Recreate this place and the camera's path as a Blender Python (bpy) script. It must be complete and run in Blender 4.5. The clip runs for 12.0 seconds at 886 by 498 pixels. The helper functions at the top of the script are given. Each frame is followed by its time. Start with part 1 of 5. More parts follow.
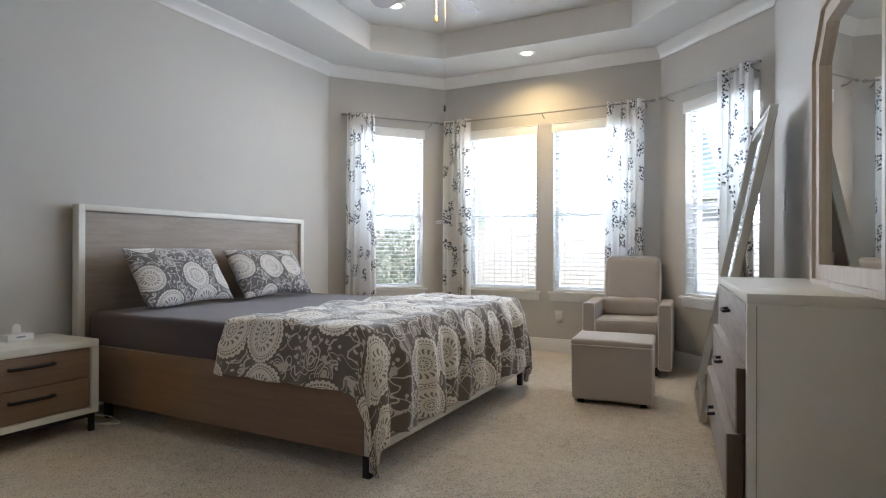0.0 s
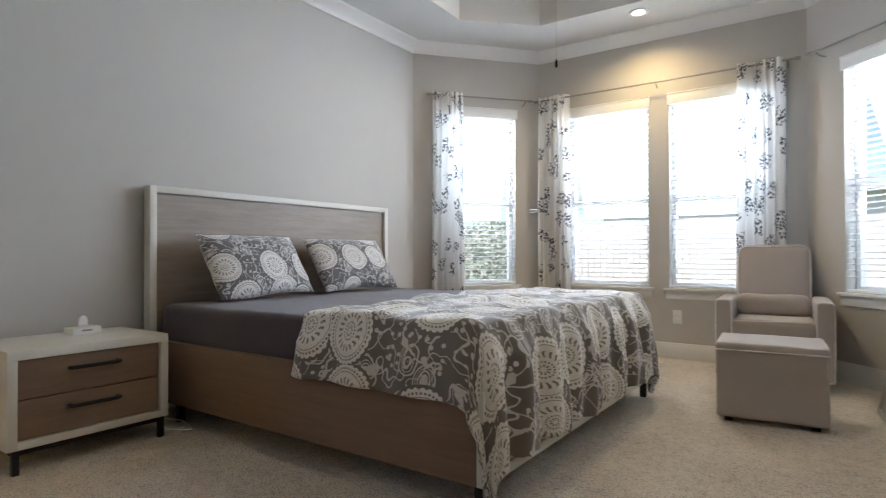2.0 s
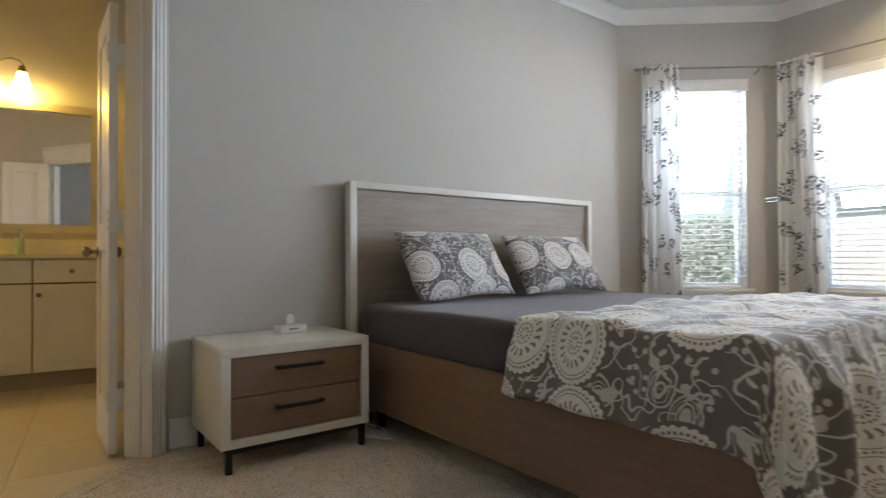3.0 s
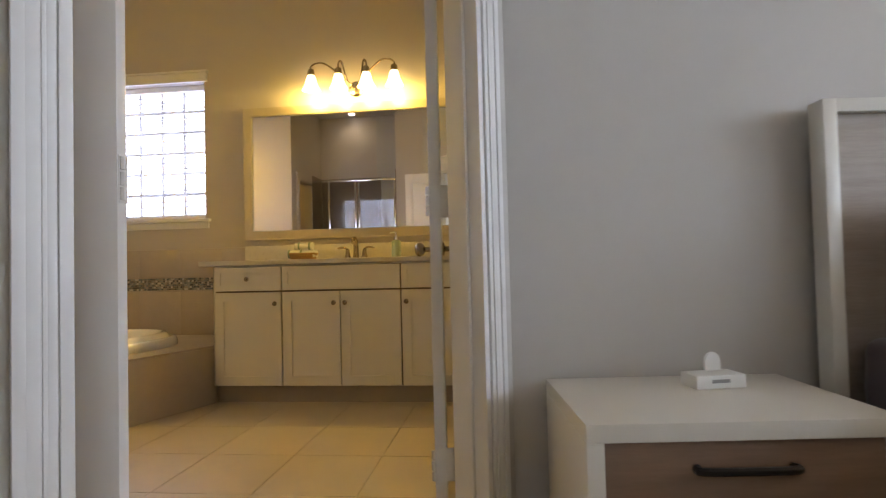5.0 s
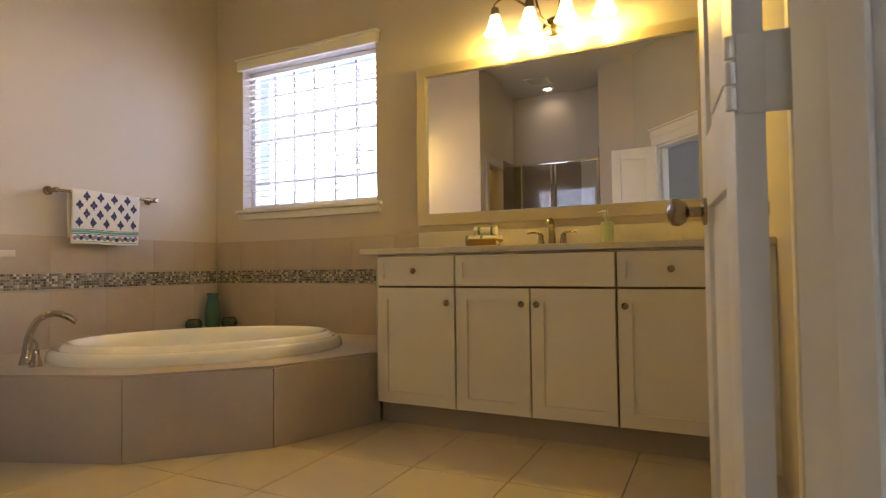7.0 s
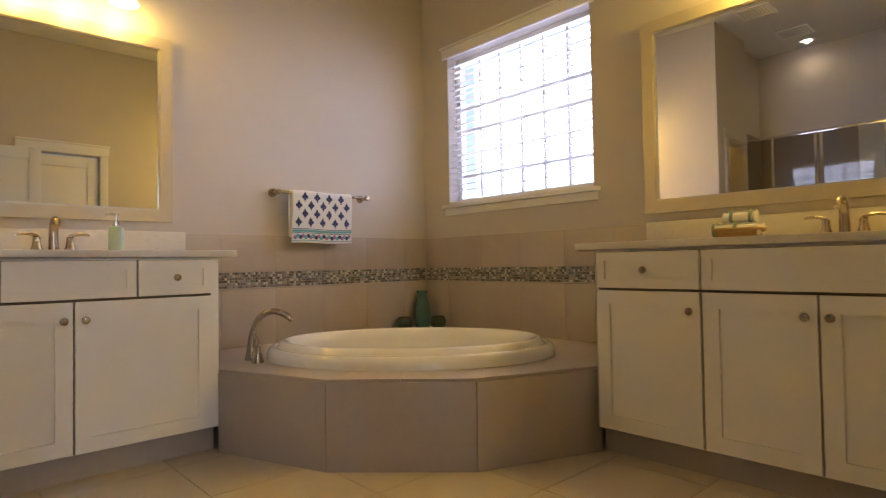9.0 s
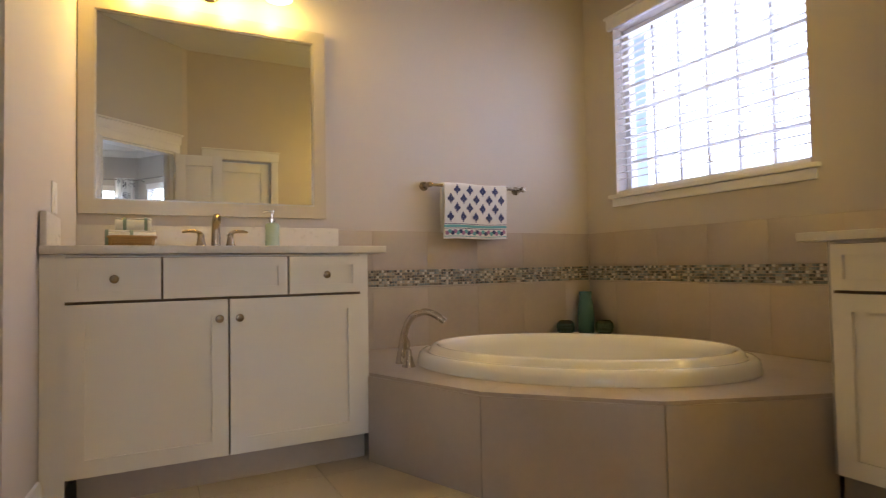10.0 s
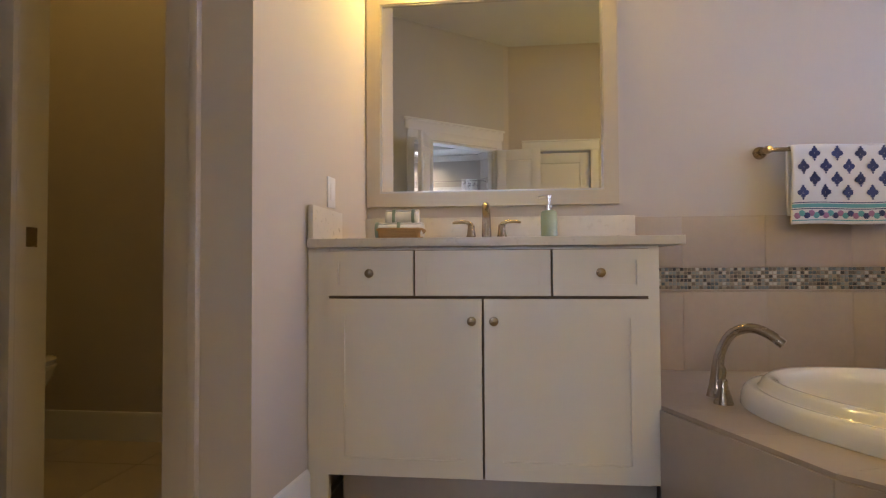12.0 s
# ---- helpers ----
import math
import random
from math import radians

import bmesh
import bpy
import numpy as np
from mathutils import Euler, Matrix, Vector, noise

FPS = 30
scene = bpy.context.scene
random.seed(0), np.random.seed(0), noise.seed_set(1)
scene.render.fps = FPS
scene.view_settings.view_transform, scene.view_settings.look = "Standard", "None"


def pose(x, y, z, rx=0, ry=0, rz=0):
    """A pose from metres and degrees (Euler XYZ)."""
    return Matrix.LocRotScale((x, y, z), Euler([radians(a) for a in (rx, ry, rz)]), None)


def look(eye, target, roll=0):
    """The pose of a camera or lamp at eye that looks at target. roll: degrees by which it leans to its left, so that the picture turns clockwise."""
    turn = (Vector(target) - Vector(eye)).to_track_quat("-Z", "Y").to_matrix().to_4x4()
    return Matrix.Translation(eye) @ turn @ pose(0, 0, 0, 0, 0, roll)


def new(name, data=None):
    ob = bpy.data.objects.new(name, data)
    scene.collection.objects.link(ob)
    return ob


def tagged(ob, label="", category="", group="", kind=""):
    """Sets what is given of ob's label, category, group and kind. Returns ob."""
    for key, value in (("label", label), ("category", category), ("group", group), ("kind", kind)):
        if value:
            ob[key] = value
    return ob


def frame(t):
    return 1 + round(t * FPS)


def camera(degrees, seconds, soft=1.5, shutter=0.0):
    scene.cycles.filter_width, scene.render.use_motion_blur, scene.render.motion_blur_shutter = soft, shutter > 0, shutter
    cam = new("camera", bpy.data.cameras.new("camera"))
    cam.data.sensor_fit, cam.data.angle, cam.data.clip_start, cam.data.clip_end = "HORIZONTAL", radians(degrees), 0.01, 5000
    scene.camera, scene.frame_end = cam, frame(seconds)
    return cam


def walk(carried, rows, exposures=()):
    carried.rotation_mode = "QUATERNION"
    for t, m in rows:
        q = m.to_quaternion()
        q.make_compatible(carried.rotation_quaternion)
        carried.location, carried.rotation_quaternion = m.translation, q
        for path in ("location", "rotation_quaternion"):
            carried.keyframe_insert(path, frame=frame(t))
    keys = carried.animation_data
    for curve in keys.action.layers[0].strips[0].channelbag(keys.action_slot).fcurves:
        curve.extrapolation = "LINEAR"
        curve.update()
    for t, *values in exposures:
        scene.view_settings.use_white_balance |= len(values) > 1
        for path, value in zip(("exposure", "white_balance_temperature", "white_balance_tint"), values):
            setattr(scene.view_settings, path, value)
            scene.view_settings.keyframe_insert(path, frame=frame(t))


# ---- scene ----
cam = camera(76.0, 12.0, soft=1.15, shutter=0.25)
PATH = [
    (0, (0.717, 0.07, 1.018), (-0.206, 1.844, 1.023), 0.2),
    (0.5, (0.647, 0.156, 1.003), (-0.286, 1.925, 1.012), 0.1),
    (1, (0.546, 0.261, 0.981), (-0.417, 2.014, 0.993), 0.1),
    (1.5, (0.419, 0.354, 0.948), (-0.602, 2.074, 0.96), 0.0),
    (2, (0.278, 0.473, 0.909), (-0.868, 2.111, 0.926), -0.1),
    (2.5, (0.116, 0.594, 0.902), (-1.271, 2.035, 0.921), -0.3),
    (3, (-0.126, 0.687, 0.879), (-1.725, 1.888, 0.908), -0.3),
    (3.2, (-0.201, 0.778, 0.858), (-1.906, 1.822, 0.904), -0.9),
    (3.5, (-0.35, 0.799, 0.872), (-2.149, 1.671, 0.906), -0.4),
    (3.7, (-0.449, 0.851, 0.844), (-2.306, 1.591, 0.896), -0.8),
    (5.5, (-1.603, 1.077, 0.855), (-3.588, 0.841, 0.900), -1.2),
    (6, (-1.852, 1.013, 0.837), (-3.807, 0.593, 0.895), -1.0),
    (6.5, (-2.075, 0.960, 0.812), (-3.995, 0.401, 0.878), -0.8),
    (8.5, (-2.546, 0.747, 0.840), (-4.191, -0.389, 0.885), -1.0),
    (9, (-2.633, 0.697, 0.836), (-4.132, -0.625, 0.888), -1.0),
    (9.5, (-2.748, 0.594, 0.823), (-4.065, -0.910, 0.880), -1.0),
    (10, (-2.830, 0.426, 0.821), (-3.928, -1.244, 0.883), -1.0),
    (10.5, (-2.925, 0.281, 0.818), (-3.767, -1.532, 0.886), -1.0),
    (11, (-3.025, 0.144, 0.826), (-3.558, -1.782, 0.898), -0.8),
    (11.5, (-3.087, 0.033, 0.818), (-3.328, -1.951, 0.883), -0.5),
    (12, (-3.229, 0.035, 0.826), (-3.204, -1.964, 0.880), -0.3),
]
walk(cam, [(t, look(eye, target, roll)) for t, eye, target, roll in PATH],
     exposures=[(0.0, 0.10, 6300, 12), (2.0, 0.14, 6300, 12), (3.0, 0.06, 6400, 12), (5.5, 0.22, 6500, 16), (6.5, 0.20, 6500, 16), (8.5, 0.14, 6400, 18), (10.5, 0.03, 5950, 17), (12.0, 0.0, 5600, 20)])

# ---------------------------------------------------------------- light
world = bpy.data.worlds.new("world")
scene.world = world
world.use_nodes = True
wn = world.node_tree.nodes
sky = wn.new("ShaderNodeTexSky")
sky.sky_type, sky.sun_disc = "NISHITA", False
sky.sun_elevation, sky.sun_rotation = radians(48), radians(200)
world.node_tree.links.new(sky.outputs[0], wn["Background"].inputs[0])
wn["Background"].inputs[1].default_value = 0.15

sun = new("sun", bpy.data.lights.new("sun", "SUN"))
sun.data.energy, sun.data.angle, sun.data.color = 5.0, radians(0.6), (1.0, 0.95, 0.88)
sun.matrix_world = look((0, -6, 8), (2, 0, 0))


def window_light(name, centre, facing, width, height, power, colour=(0.73, 0.86, 1.0)):
    """Skylight that enters through a window's opening."""
    data = bpy.data.lights.new(name, "AREA")
    data.shape, data.size, data.size_y, data.energy, data.color = "RECTANGLE", width, height, power, colour
    ob = new(name, data)
    ob.matrix_world = look(centre, [c + f for c, f in zip(centre, facing)])
    return ob


def lamp(name, place, power, colour, size=0.03):
    data = bpy.data.lights.new(name, "POINT")
    data.energy, data.color, data.shadow_soft_size = power, colour, size
    ob = new(name, data)
    ob.location = place
    return ob


def downlight(name, place, power, colour):
    data = bpy.data.lights.new(name, "SPOT")
    data.energy, data.color, data.spot_size, data.spot_blend, data.shadow_soft_size = power, colour, radians(150), 1.0, 0.02
    ob = new(name, data)
    ob.location = place
    return ob


# ---------------------------------------------------------------- materials
class Nodes:
    """Short spelling for building a node material."""

    def __init__(self, name):
        self.mat = bpy.data.materials.new(name)
        self.mat.use_nodes = True
        self.tree = self.mat.node_tree
        self.bsdf = self.tree.nodes["Principled BSDF"]

    def add(self, kind, **inputs):
        n = self.tree.nodes.new(kind)
        for k, v in inputs.items():
            self.put(n.inputs[k.replace("_", " ")], v)
        return n

    def put(self, socket, v):
        if isinstance(v, bpy.types.NodeSocket):
            self.tree.links.new(v, socket)
        else:
            socket.default_value = v

    def math(self, op, a, b=0.0, c=0.0):
        n = self.tree.nodes.new("ShaderNodeMath")
        n.operation = op
        for s, v in zip(n.inputs, (a, b, c)):
            self.put(s, v)
        return n.outputs[0]

    def vec(self, op, a, b=(0, 0, 0)):
        n = self.tree.nodes.new("ShaderNodeVectorMath")
        n.operation = op
        self.put(n.inputs[0], a)
        self.put(n.inputs[1], b)
        return n

    def ramp(self, fac, stops, interpolation="LINEAR"):
        n = self.tree.nodes.new("ShaderNodeValToRGB")
        n.color_ramp.interpolation = interpolation
        e = n.color_ramp.elements
        while len(e) < len(stops):
            e.new(0.5)
        for el, (p, c) in zip(e, stops):
            el.position = p
            el.color = (*c, 1) if len(c) == 3 else c
        self.put(n.inputs[0], fac)
        return n.outputs[0]

    def mix(self, fac, a, b, blend="MIX"):
        n = self.tree.nodes.new("ShaderNodeMix")
        n.data_type, n.blend_type = "RGBA", blend
        self.put(n.inputs[0], fac)
        self.put(n.inputs[6], a if isinstance(a, bpy.types.NodeSocket) else (*a, 1))
        self.put(n.inputs[7], b if isinstance(b, bpy.types.NodeSocket) else (*b, 1))
        return n.outputs[2]

    def coords(self, which="Object"):
        return self.tree.nodes.new("ShaderNodeTexCoord").outputs[which]

    def noise(self, vector, scale, detail=4.0, rough=0.55):
        n = self.add("ShaderNodeTexNoise", Vector=vector, Scale=scale, Detail=detail, Roughness=rough)
        return n.outputs[0]

    def bump(self, height, strength=0.3, distance=0.002):
        b = self.add("ShaderNodeBump", Height=height, Strength=strength, Distance=distance)
        self.put(self.bsdf.inputs["Normal"], b.outputs[0])

    def out(self, colour, rough=0.5, metal=0.0, **more):
        b = self.bsdf.inputs
        self.put(b["Base Color"], colour if isinstance(colour, bpy.types.NodeSocket) else (*colour, 1))
        self.put(b["Roughness"], rough)
        self.put(b["Metallic"], metal)
        for k, v in more.items():
            self.put(b[k.replace("_", " ")], v)
        return self.mat


def painted(name, colour, rough=0.6, grain=180, strength=0.12, vary=0.05, spread=1.3):
    n = Nodes(name)
    c = n.coords()
    big, fine = n.noise(c, spread, 3), n.noise(c, grain, 3)
    dark = tuple(v * (1 - vary) for v in colour)
    n.bump(fine, strength, 0.001)
    return n.out(n.mix(n.ramp(big, [(0.3, (0, 0, 0)), (0.7, (1, 1, 1))]), dark, colour), n.math("MULTIPLY_ADD", big, 0.15, rough - 0.07))


def plain(name, colour, rough=0.5, metal=0.0, **more):
    n = Nodes(name)
    c = n.coords()
    f = n.noise(c, 25, 4)
    n.bump(n.noise(c, 220, 2), 0.04, 0.0006)
    return n.out(n.mix(f, tuple(v * 0.92 for v in colour), colour), n.math("MULTIPLY_ADD", f, 0.12, max(rough - 0.06, 0.02)), metal, **more)


def wood(name, light, dark, axis="Y", rough=0.5, planks=0.0):
    n = Nodes(name)
    c = n.coords()
    stretch = {"X": (1.2, 14, 14), "Y": (14, 1.2, 14), "Z": (14, 14, 1.2)}[axis]
    m = n.add("ShaderNodeMapping", Vector=c, Scale=stretch)
    rnd = n.tree.nodes.new("ShaderNodeObjectInfo").outputs["Random"]
    shift = n.vec("ADD", m.outputs[0], n.add("ShaderNodeCombineXYZ", X=n.math("MULTIPLY", rnd, 37.0), Y=n.math("MULTIPLY", rnd, 11.0)).outputs[0]).outputs[0]
    grain = n.noise(shift, 2.2, 8, 0.65)
    fine = n.noise(n.vec("MULTIPLY", shift, (5, 5, 5)).outputs[0], 4.0, 5, 0.7)
    wide = n.noise(c, 1.6, 3)
    g = n.math("ADD", n.math("MULTIPLY", grain, 0.65), n.math("MULTIPLY", fine, 0.25))
    g = n.math("ADD", g, n.math("MULTIPLY", wide, 0.18))
    n.bump(fine, 0.25, 0.0012)
    return n.out(n.ramp(g, [(0.32, dark), (0.55, tuple((a + b) / 2 for a, b in zip(light, dark))), (0.75, light)]), rough)


def fabric(name, colour, rough=0.9, weave=900, vary=0.12):
    n = Nodes(name)
    c = n.coords()
    fine, big = n.noise(c, weave, 2), n.noise(c, 6, 4)
    n.bump(fine, 0.35, 0.001)
    return n.out(n.mix(n.math("MULTIPLY_ADD", fine, 0.5, n.math("MULTIPLY", big, 0.5)), tuple(v * (1 - vary) for v in colour), colour), rough, Sheen_Weight=0.25)


def medallion(name, scale, ground=(0.155, 0.145, 0.145), figure=(0.66, 0.65, 0.63)):
    """Pale scalloped medallions, paisleys and vines on a grey cotton ground, over the cloth's own uv in metres."""
    n = Nodes(name)
    uv = n.coords("UV")
    wob = n.add("ShaderNodeTexNoise", Vector=uv, Scale=9.0, Detail=2.0)
    uvw = n.vec("ADD", uv, n.vec("SCALE", n.vec("SUBTRACT", wob.outputs["Color"], (0.5, 0.5, 0.5)).outputs[0]).outputs[0])
    uvw.inputs[1].links[0].from_node.inputs["Scale"].default_value = 0.010
    p = n.vec("MULTIPLY", uvw.outputs[0], (scale, scale, 0)).outputs[0]
    v = n.add("ShaderNodeTexVoronoi", Vector=p, Scale=1.0, Randomness=0.50)
    v.voronoi_dimensions = "2D"
    tint = n.add("ShaderNodeSeparateColor", Color=v.outputs["Color"])
    rel = n.add("ShaderNodeSeparateXYZ", Vector=n.vec("SUBTRACT", p, v.outputs["Position"]).outputs[0])
    ang = n.math("ARCTAN2", rel.outputs[1], rel.outputs[0])
    size = n.math("MULTIPLY_ADD", tint.outputs[0], 0.22, 0.84)
    d = n.math("DIVIDE", v.outputs["Distance"], size)
    wave = lambda k, turn=0.0: n.math("SINE", n.math("ADD", n.math("MULTIPLY", ang, k), turn))
    within = lambda a, b: n.math("MULTIPLY", n.math("GREATER_THAN", d, a), n.math("LESS_THAN", d, b))
    rim = n.math("MULTIPLY_ADD", n.math("ABSOLUTE", wave(15.0)), 0.024, 0.375)
    disc = n.math("LESS_THAN", d, rim)
    twist = n.math("MULTIPLY", d, 55.0)
    dashes = n.math("GREATER_THAN", n.math("SINE", n.math("ADD", n.math("MULTIPLY", ang, 17.0), n.math("MULTIPLY", n.math("SINE", twist), 0.9))), 0.30)
    cuts = [
        n.math("MULTIPLY", within(0.325, 0.350), n.math("GREATER_THAN", wave(44.0), -0.25)),
        n.math("MULTIPLY", within(0.292, 0.303), 0.85),
        n.math("MULTIPLY", within(0.150, 0.225), dashes),
        n.math("MULTIPLY", within(0.085, 0.105), n.math("GREATER_THAN", wave(18.0), -0.2)),
        n.math("MULTIPLY", within(0.030, 0.062), n.math("GREATER_THAN", wave(9.0), 0.0)),
    ]
    dark = cuts[0]
    for c in cuts[1:]:
        dark = n.math("MAXIMUM", dark, c)
    disc = n.math("MULTIPLY", disc, n.math("SUBTRACT", 1.0, n.math("MULTIPLY", dark, 0.88)))
    # Thin curling vines, buds and paisleys between the medallions
    outside = n.math("GREATER_THAN", d, 0.43)
    q = n.vec("ADD", p, (7.3, 4.4, 0)).outputs[0]
    vine = n.math("LESS_THAN", n.math("ABSOLUTE", n.math("SUBTRACT", n.noise(q, 2.6, 1.0, 0.4), 0.5)), 0.011)
    bud = n.add("ShaderNodeTexVoronoi", Vector=n.vec("MULTIPLY", p, (8.0, 10.0, 0)).outputs[0], Scale=1.0, Randomness=1.0)
    bud.voronoi_dimensions = "2D"
    buds = n.math("MULTIPLY", n.math("LESS_THAN", bud.outputs["Distance"], 0.22), n.math("GREATER_THAN", n.noise(p, 2.4, 1), 0.50))
    pais = n.add("ShaderNodeTexVoronoi", Vector=n.vec("MULTIPLY", p, (2.1, 1.7, 0)).outputs[0], Scale=1.0, Randomness=0.9)
    pais.voronoi_dimensions = "2D"
    pd = n.math("ADD", pais.outputs["Distance"], n.math("MULTIPLY", n.math("SUBTRACT", n.noise(p, 6.0, 1), 0.5), 0.22))
    K, W = (0, 0, 0), (1, 1, 1)
    pr = n.ramp(pd, [(0, W), (0.05, K), (0.085, W), (0.12, K), (0.165, W), (0.185, K), (0.235, W), (0.275, K)], "CONSTANT")
    pr = n.math("MULTIPLY", pr, n.math("GREATER_THAN", n.add("ShaderNodeSeparateColor", Color=pais.outputs["Color"]).outputs[0], 0.22))
    vine = n.math("MAXIMUM", vine, n.math("LESS_THAN", n.math("ABSOLUTE", n.math("SUBTRACT", n.noise(p, 3.8, 1.0, 0.4), 0.5)), 0.012))
    between = n.math("MAXIMUM", vine, n.math("MAXIMUM", buds, pr))
    fig = n.math("MAXIMUM", disc, n.math("MULTIPLY", n.math("MULTIPLY", between, outside), 0.72))
    weave = n.noise(n.coords(), 700, 2)
    tone = n.math("MULTIPLY", fig, n.math("MULTIPLY_ADD", n.noise(p, 34, 3), 0.55, 0.62))
    n.bump(weave, 0.25, 0.001)
    return n.out(n.mix(tone, ground, figure), 0.8, Sheen_Weight=0.7, Sheen_Roughness=0.4)


def floral(name):
    """Sheer white cotton with grey sprays of flowers, over uv in metres."""
    n = Nodes(name)
    uv = n.coords("UV")
    p = n.vec("MULTIPLY", uv, (1, 1, 0)).outputs[0]
    spray = n.add("ShaderNodeTexVoronoi", Vector=n.vec("MULTIPLY", p, (6.0, 4.6, 0)).outputs[0], Scale=1.0, Randomness=0.9)
    spray.voronoi_dimensions = "2D"
    wide = n.math("ADD", spray.outputs["Distance"], n.math("MULTIPLY", n.math("SUBTRACT", n.noise(p, 22, 3), 0.5), 0.75))
    zone = n.math("LESS_THAN", wide, 0.30)
    leaf = n.add("ShaderNodeTexVoronoi", Vector=n.vec("MULTIPLY", p, (62, 46, 0)).outputs[0], Scale=1.0, Randomness=1.0)
    leaf.voronoi_dimensions = "2D"
    dab = n.math("LESS_THAN", n.math("ADD", leaf.outputs["Distance"], n.math("MULTIPLY", n.math("SUBTRACT", n.noise(p, 120, 2), 0.5), 0.6)), 0.42)
    ink = n.math("MULTIPLY", zone, dab)
    shade = n.ramp(n.add("ShaderNodeSeparateColor", Color=leaf.outputs["Color"]).outputs[0], [(0, (0.03, 0.035, 0.045)), (0.5, (0.10, 0.11, 0.13)), (0.8, (0.30, 0.32, 0.36)), (1, (0.45, 0.47, 0.5))])
    col = n.mix(ink, (0.88, 0.88, 0.87), shade)
    n.bump(n.noise(n.coords(), 800, 2), 0.2, 0.0006)
    n.out(col, 0.85)
    t = n.add("ShaderNodeBsdfTranslucent", Color=col)
    mix = n.add("ShaderNodeMixShader", Fac=0.24)
    n.tree.links.new(n.bsdf.outputs[0], mix.inputs[1])
    n.tree.links.new(t.outputs[0], mix.inputs[2])
    n.tree.links.new(mix.outputs[0], n.tree.nodes["Material Output"].inputs[0])
    return n.mat


def carpet_material():
    n = Nodes("carpet_pile")
    c = n.coords()
    tuft = n.add("ShaderNodeTexVoronoi", Vector=c, Scale=120.0)
    big, mid, fine = n.noise(c, 1.4, 4), n.noise(c, 18, 5), n.noise(c, 160, 3)
    h = n.math("ADD", n.math("MULTIPLY", tuft.outputs["Distance"], 1.0), n.math("MULTIPLY", mid, 0.8))
    n.bump(h, 0.9, 0.006)
    f = n.math("ADD", n.math("ADD", n.math("MULTIPLY", fine, 0.5), n.math("MULTIPLY_ADD", tuft.outputs["Distance"], -0.35, 0.12)), n.math("ADD", n.math("MULTIPLY", big, 0.35), n.math("MULTIPLY", mid, 0.25)))
    return n.out(n.ramp(f, [(0.3, (0.34, 0.285, 0.21)), (0.50, (0.64, 0.555, 0.44)), (0.72, (0.80, 0.71, 0.58))]), 0.95, Sheen_Weight=0.3)


def tile_material(name, colour, rough):
    n = Nodes(name)
    c = n.coords()
    rnd = n.tree.nodes.new("ShaderNodeObjectInfo").outputs["Random"]
    cloud, vein = n.noise(c, 3.5, 6, 0.6), n.noise(c, 40, 4)
    f = n.math("ADD", n.math("MULTIPLY", cloud, 0.6), n.math("ADD", n.math("MULTIPLY", vein, 0.2), n.math("MULTIPLY", rnd, 0.08)))
    n.bump(n.noise(c, 90, 3), 0.08, 0.001)
    return n.out(n.ramp(f, [(0.3, tuple(v * 0.84 for v in colour)), (0.7, colour)]), n.math("MULTIPLY_ADD", vein, 0.2, rough - 0.1))


def glazed(name, colour):
    """Smooth glossy enamel or acrylic, barely uneven in tone."""
    n = Nodes(name)
    f = n.noise(n.coords(), 6, 3)
    return n.out(n.mix(f, tuple(v * 0.97 for v in colour), colour), n.math("MULTIPLY_ADD", f, 0.04, 0.04), 0.0, Coat_Weight=0.5, Coat_Roughness=0.04)


def mosaic_material():
    n = Nodes("mosaic_glass")
    rnd = n.tree.nodes.new("ShaderNodeNewGeometry").outputs["Random Per Island"]
    col = n.ramp(rnd, [(0, (0.10, 0.10, 0.10)), (0.18, (0.24, 0.22, 0.18)), (0.36, (0.34, 0.36, 0.34)), (0.52, (0.16, 0.19, 0.20)), (0.66, (0.62, 0.60, 0.54)), (0.8, (0.42, 0.38, 0.30)), (0.9, (0.22, 0.26, 0.27))], "CONSTANT")
    return n.out(col, 0.15, Coat_Weight=0.3)


def glow(name, colour, strength):
    n = Nodes(name)
    return n.out(colour, 0.4, Emission_Color=(*colour, 1), Emission_Strength=strength)


def silvering(name):
    n = Nodes(name)
    return n.out(n.mix(n.noise(n.coords(), 3.0, 3), (0.86, 0.87, 0.86), (0.90, 0.91, 0.90)), 0.0, 1.0)


def clear_glass(name, colour=(1, 1, 1), rough=0.0, ior=1.15):
    n = Nodes(name)
    return n.out(colour, rough, 0.0, Transmission_Weight=1.0, IOR=ior)


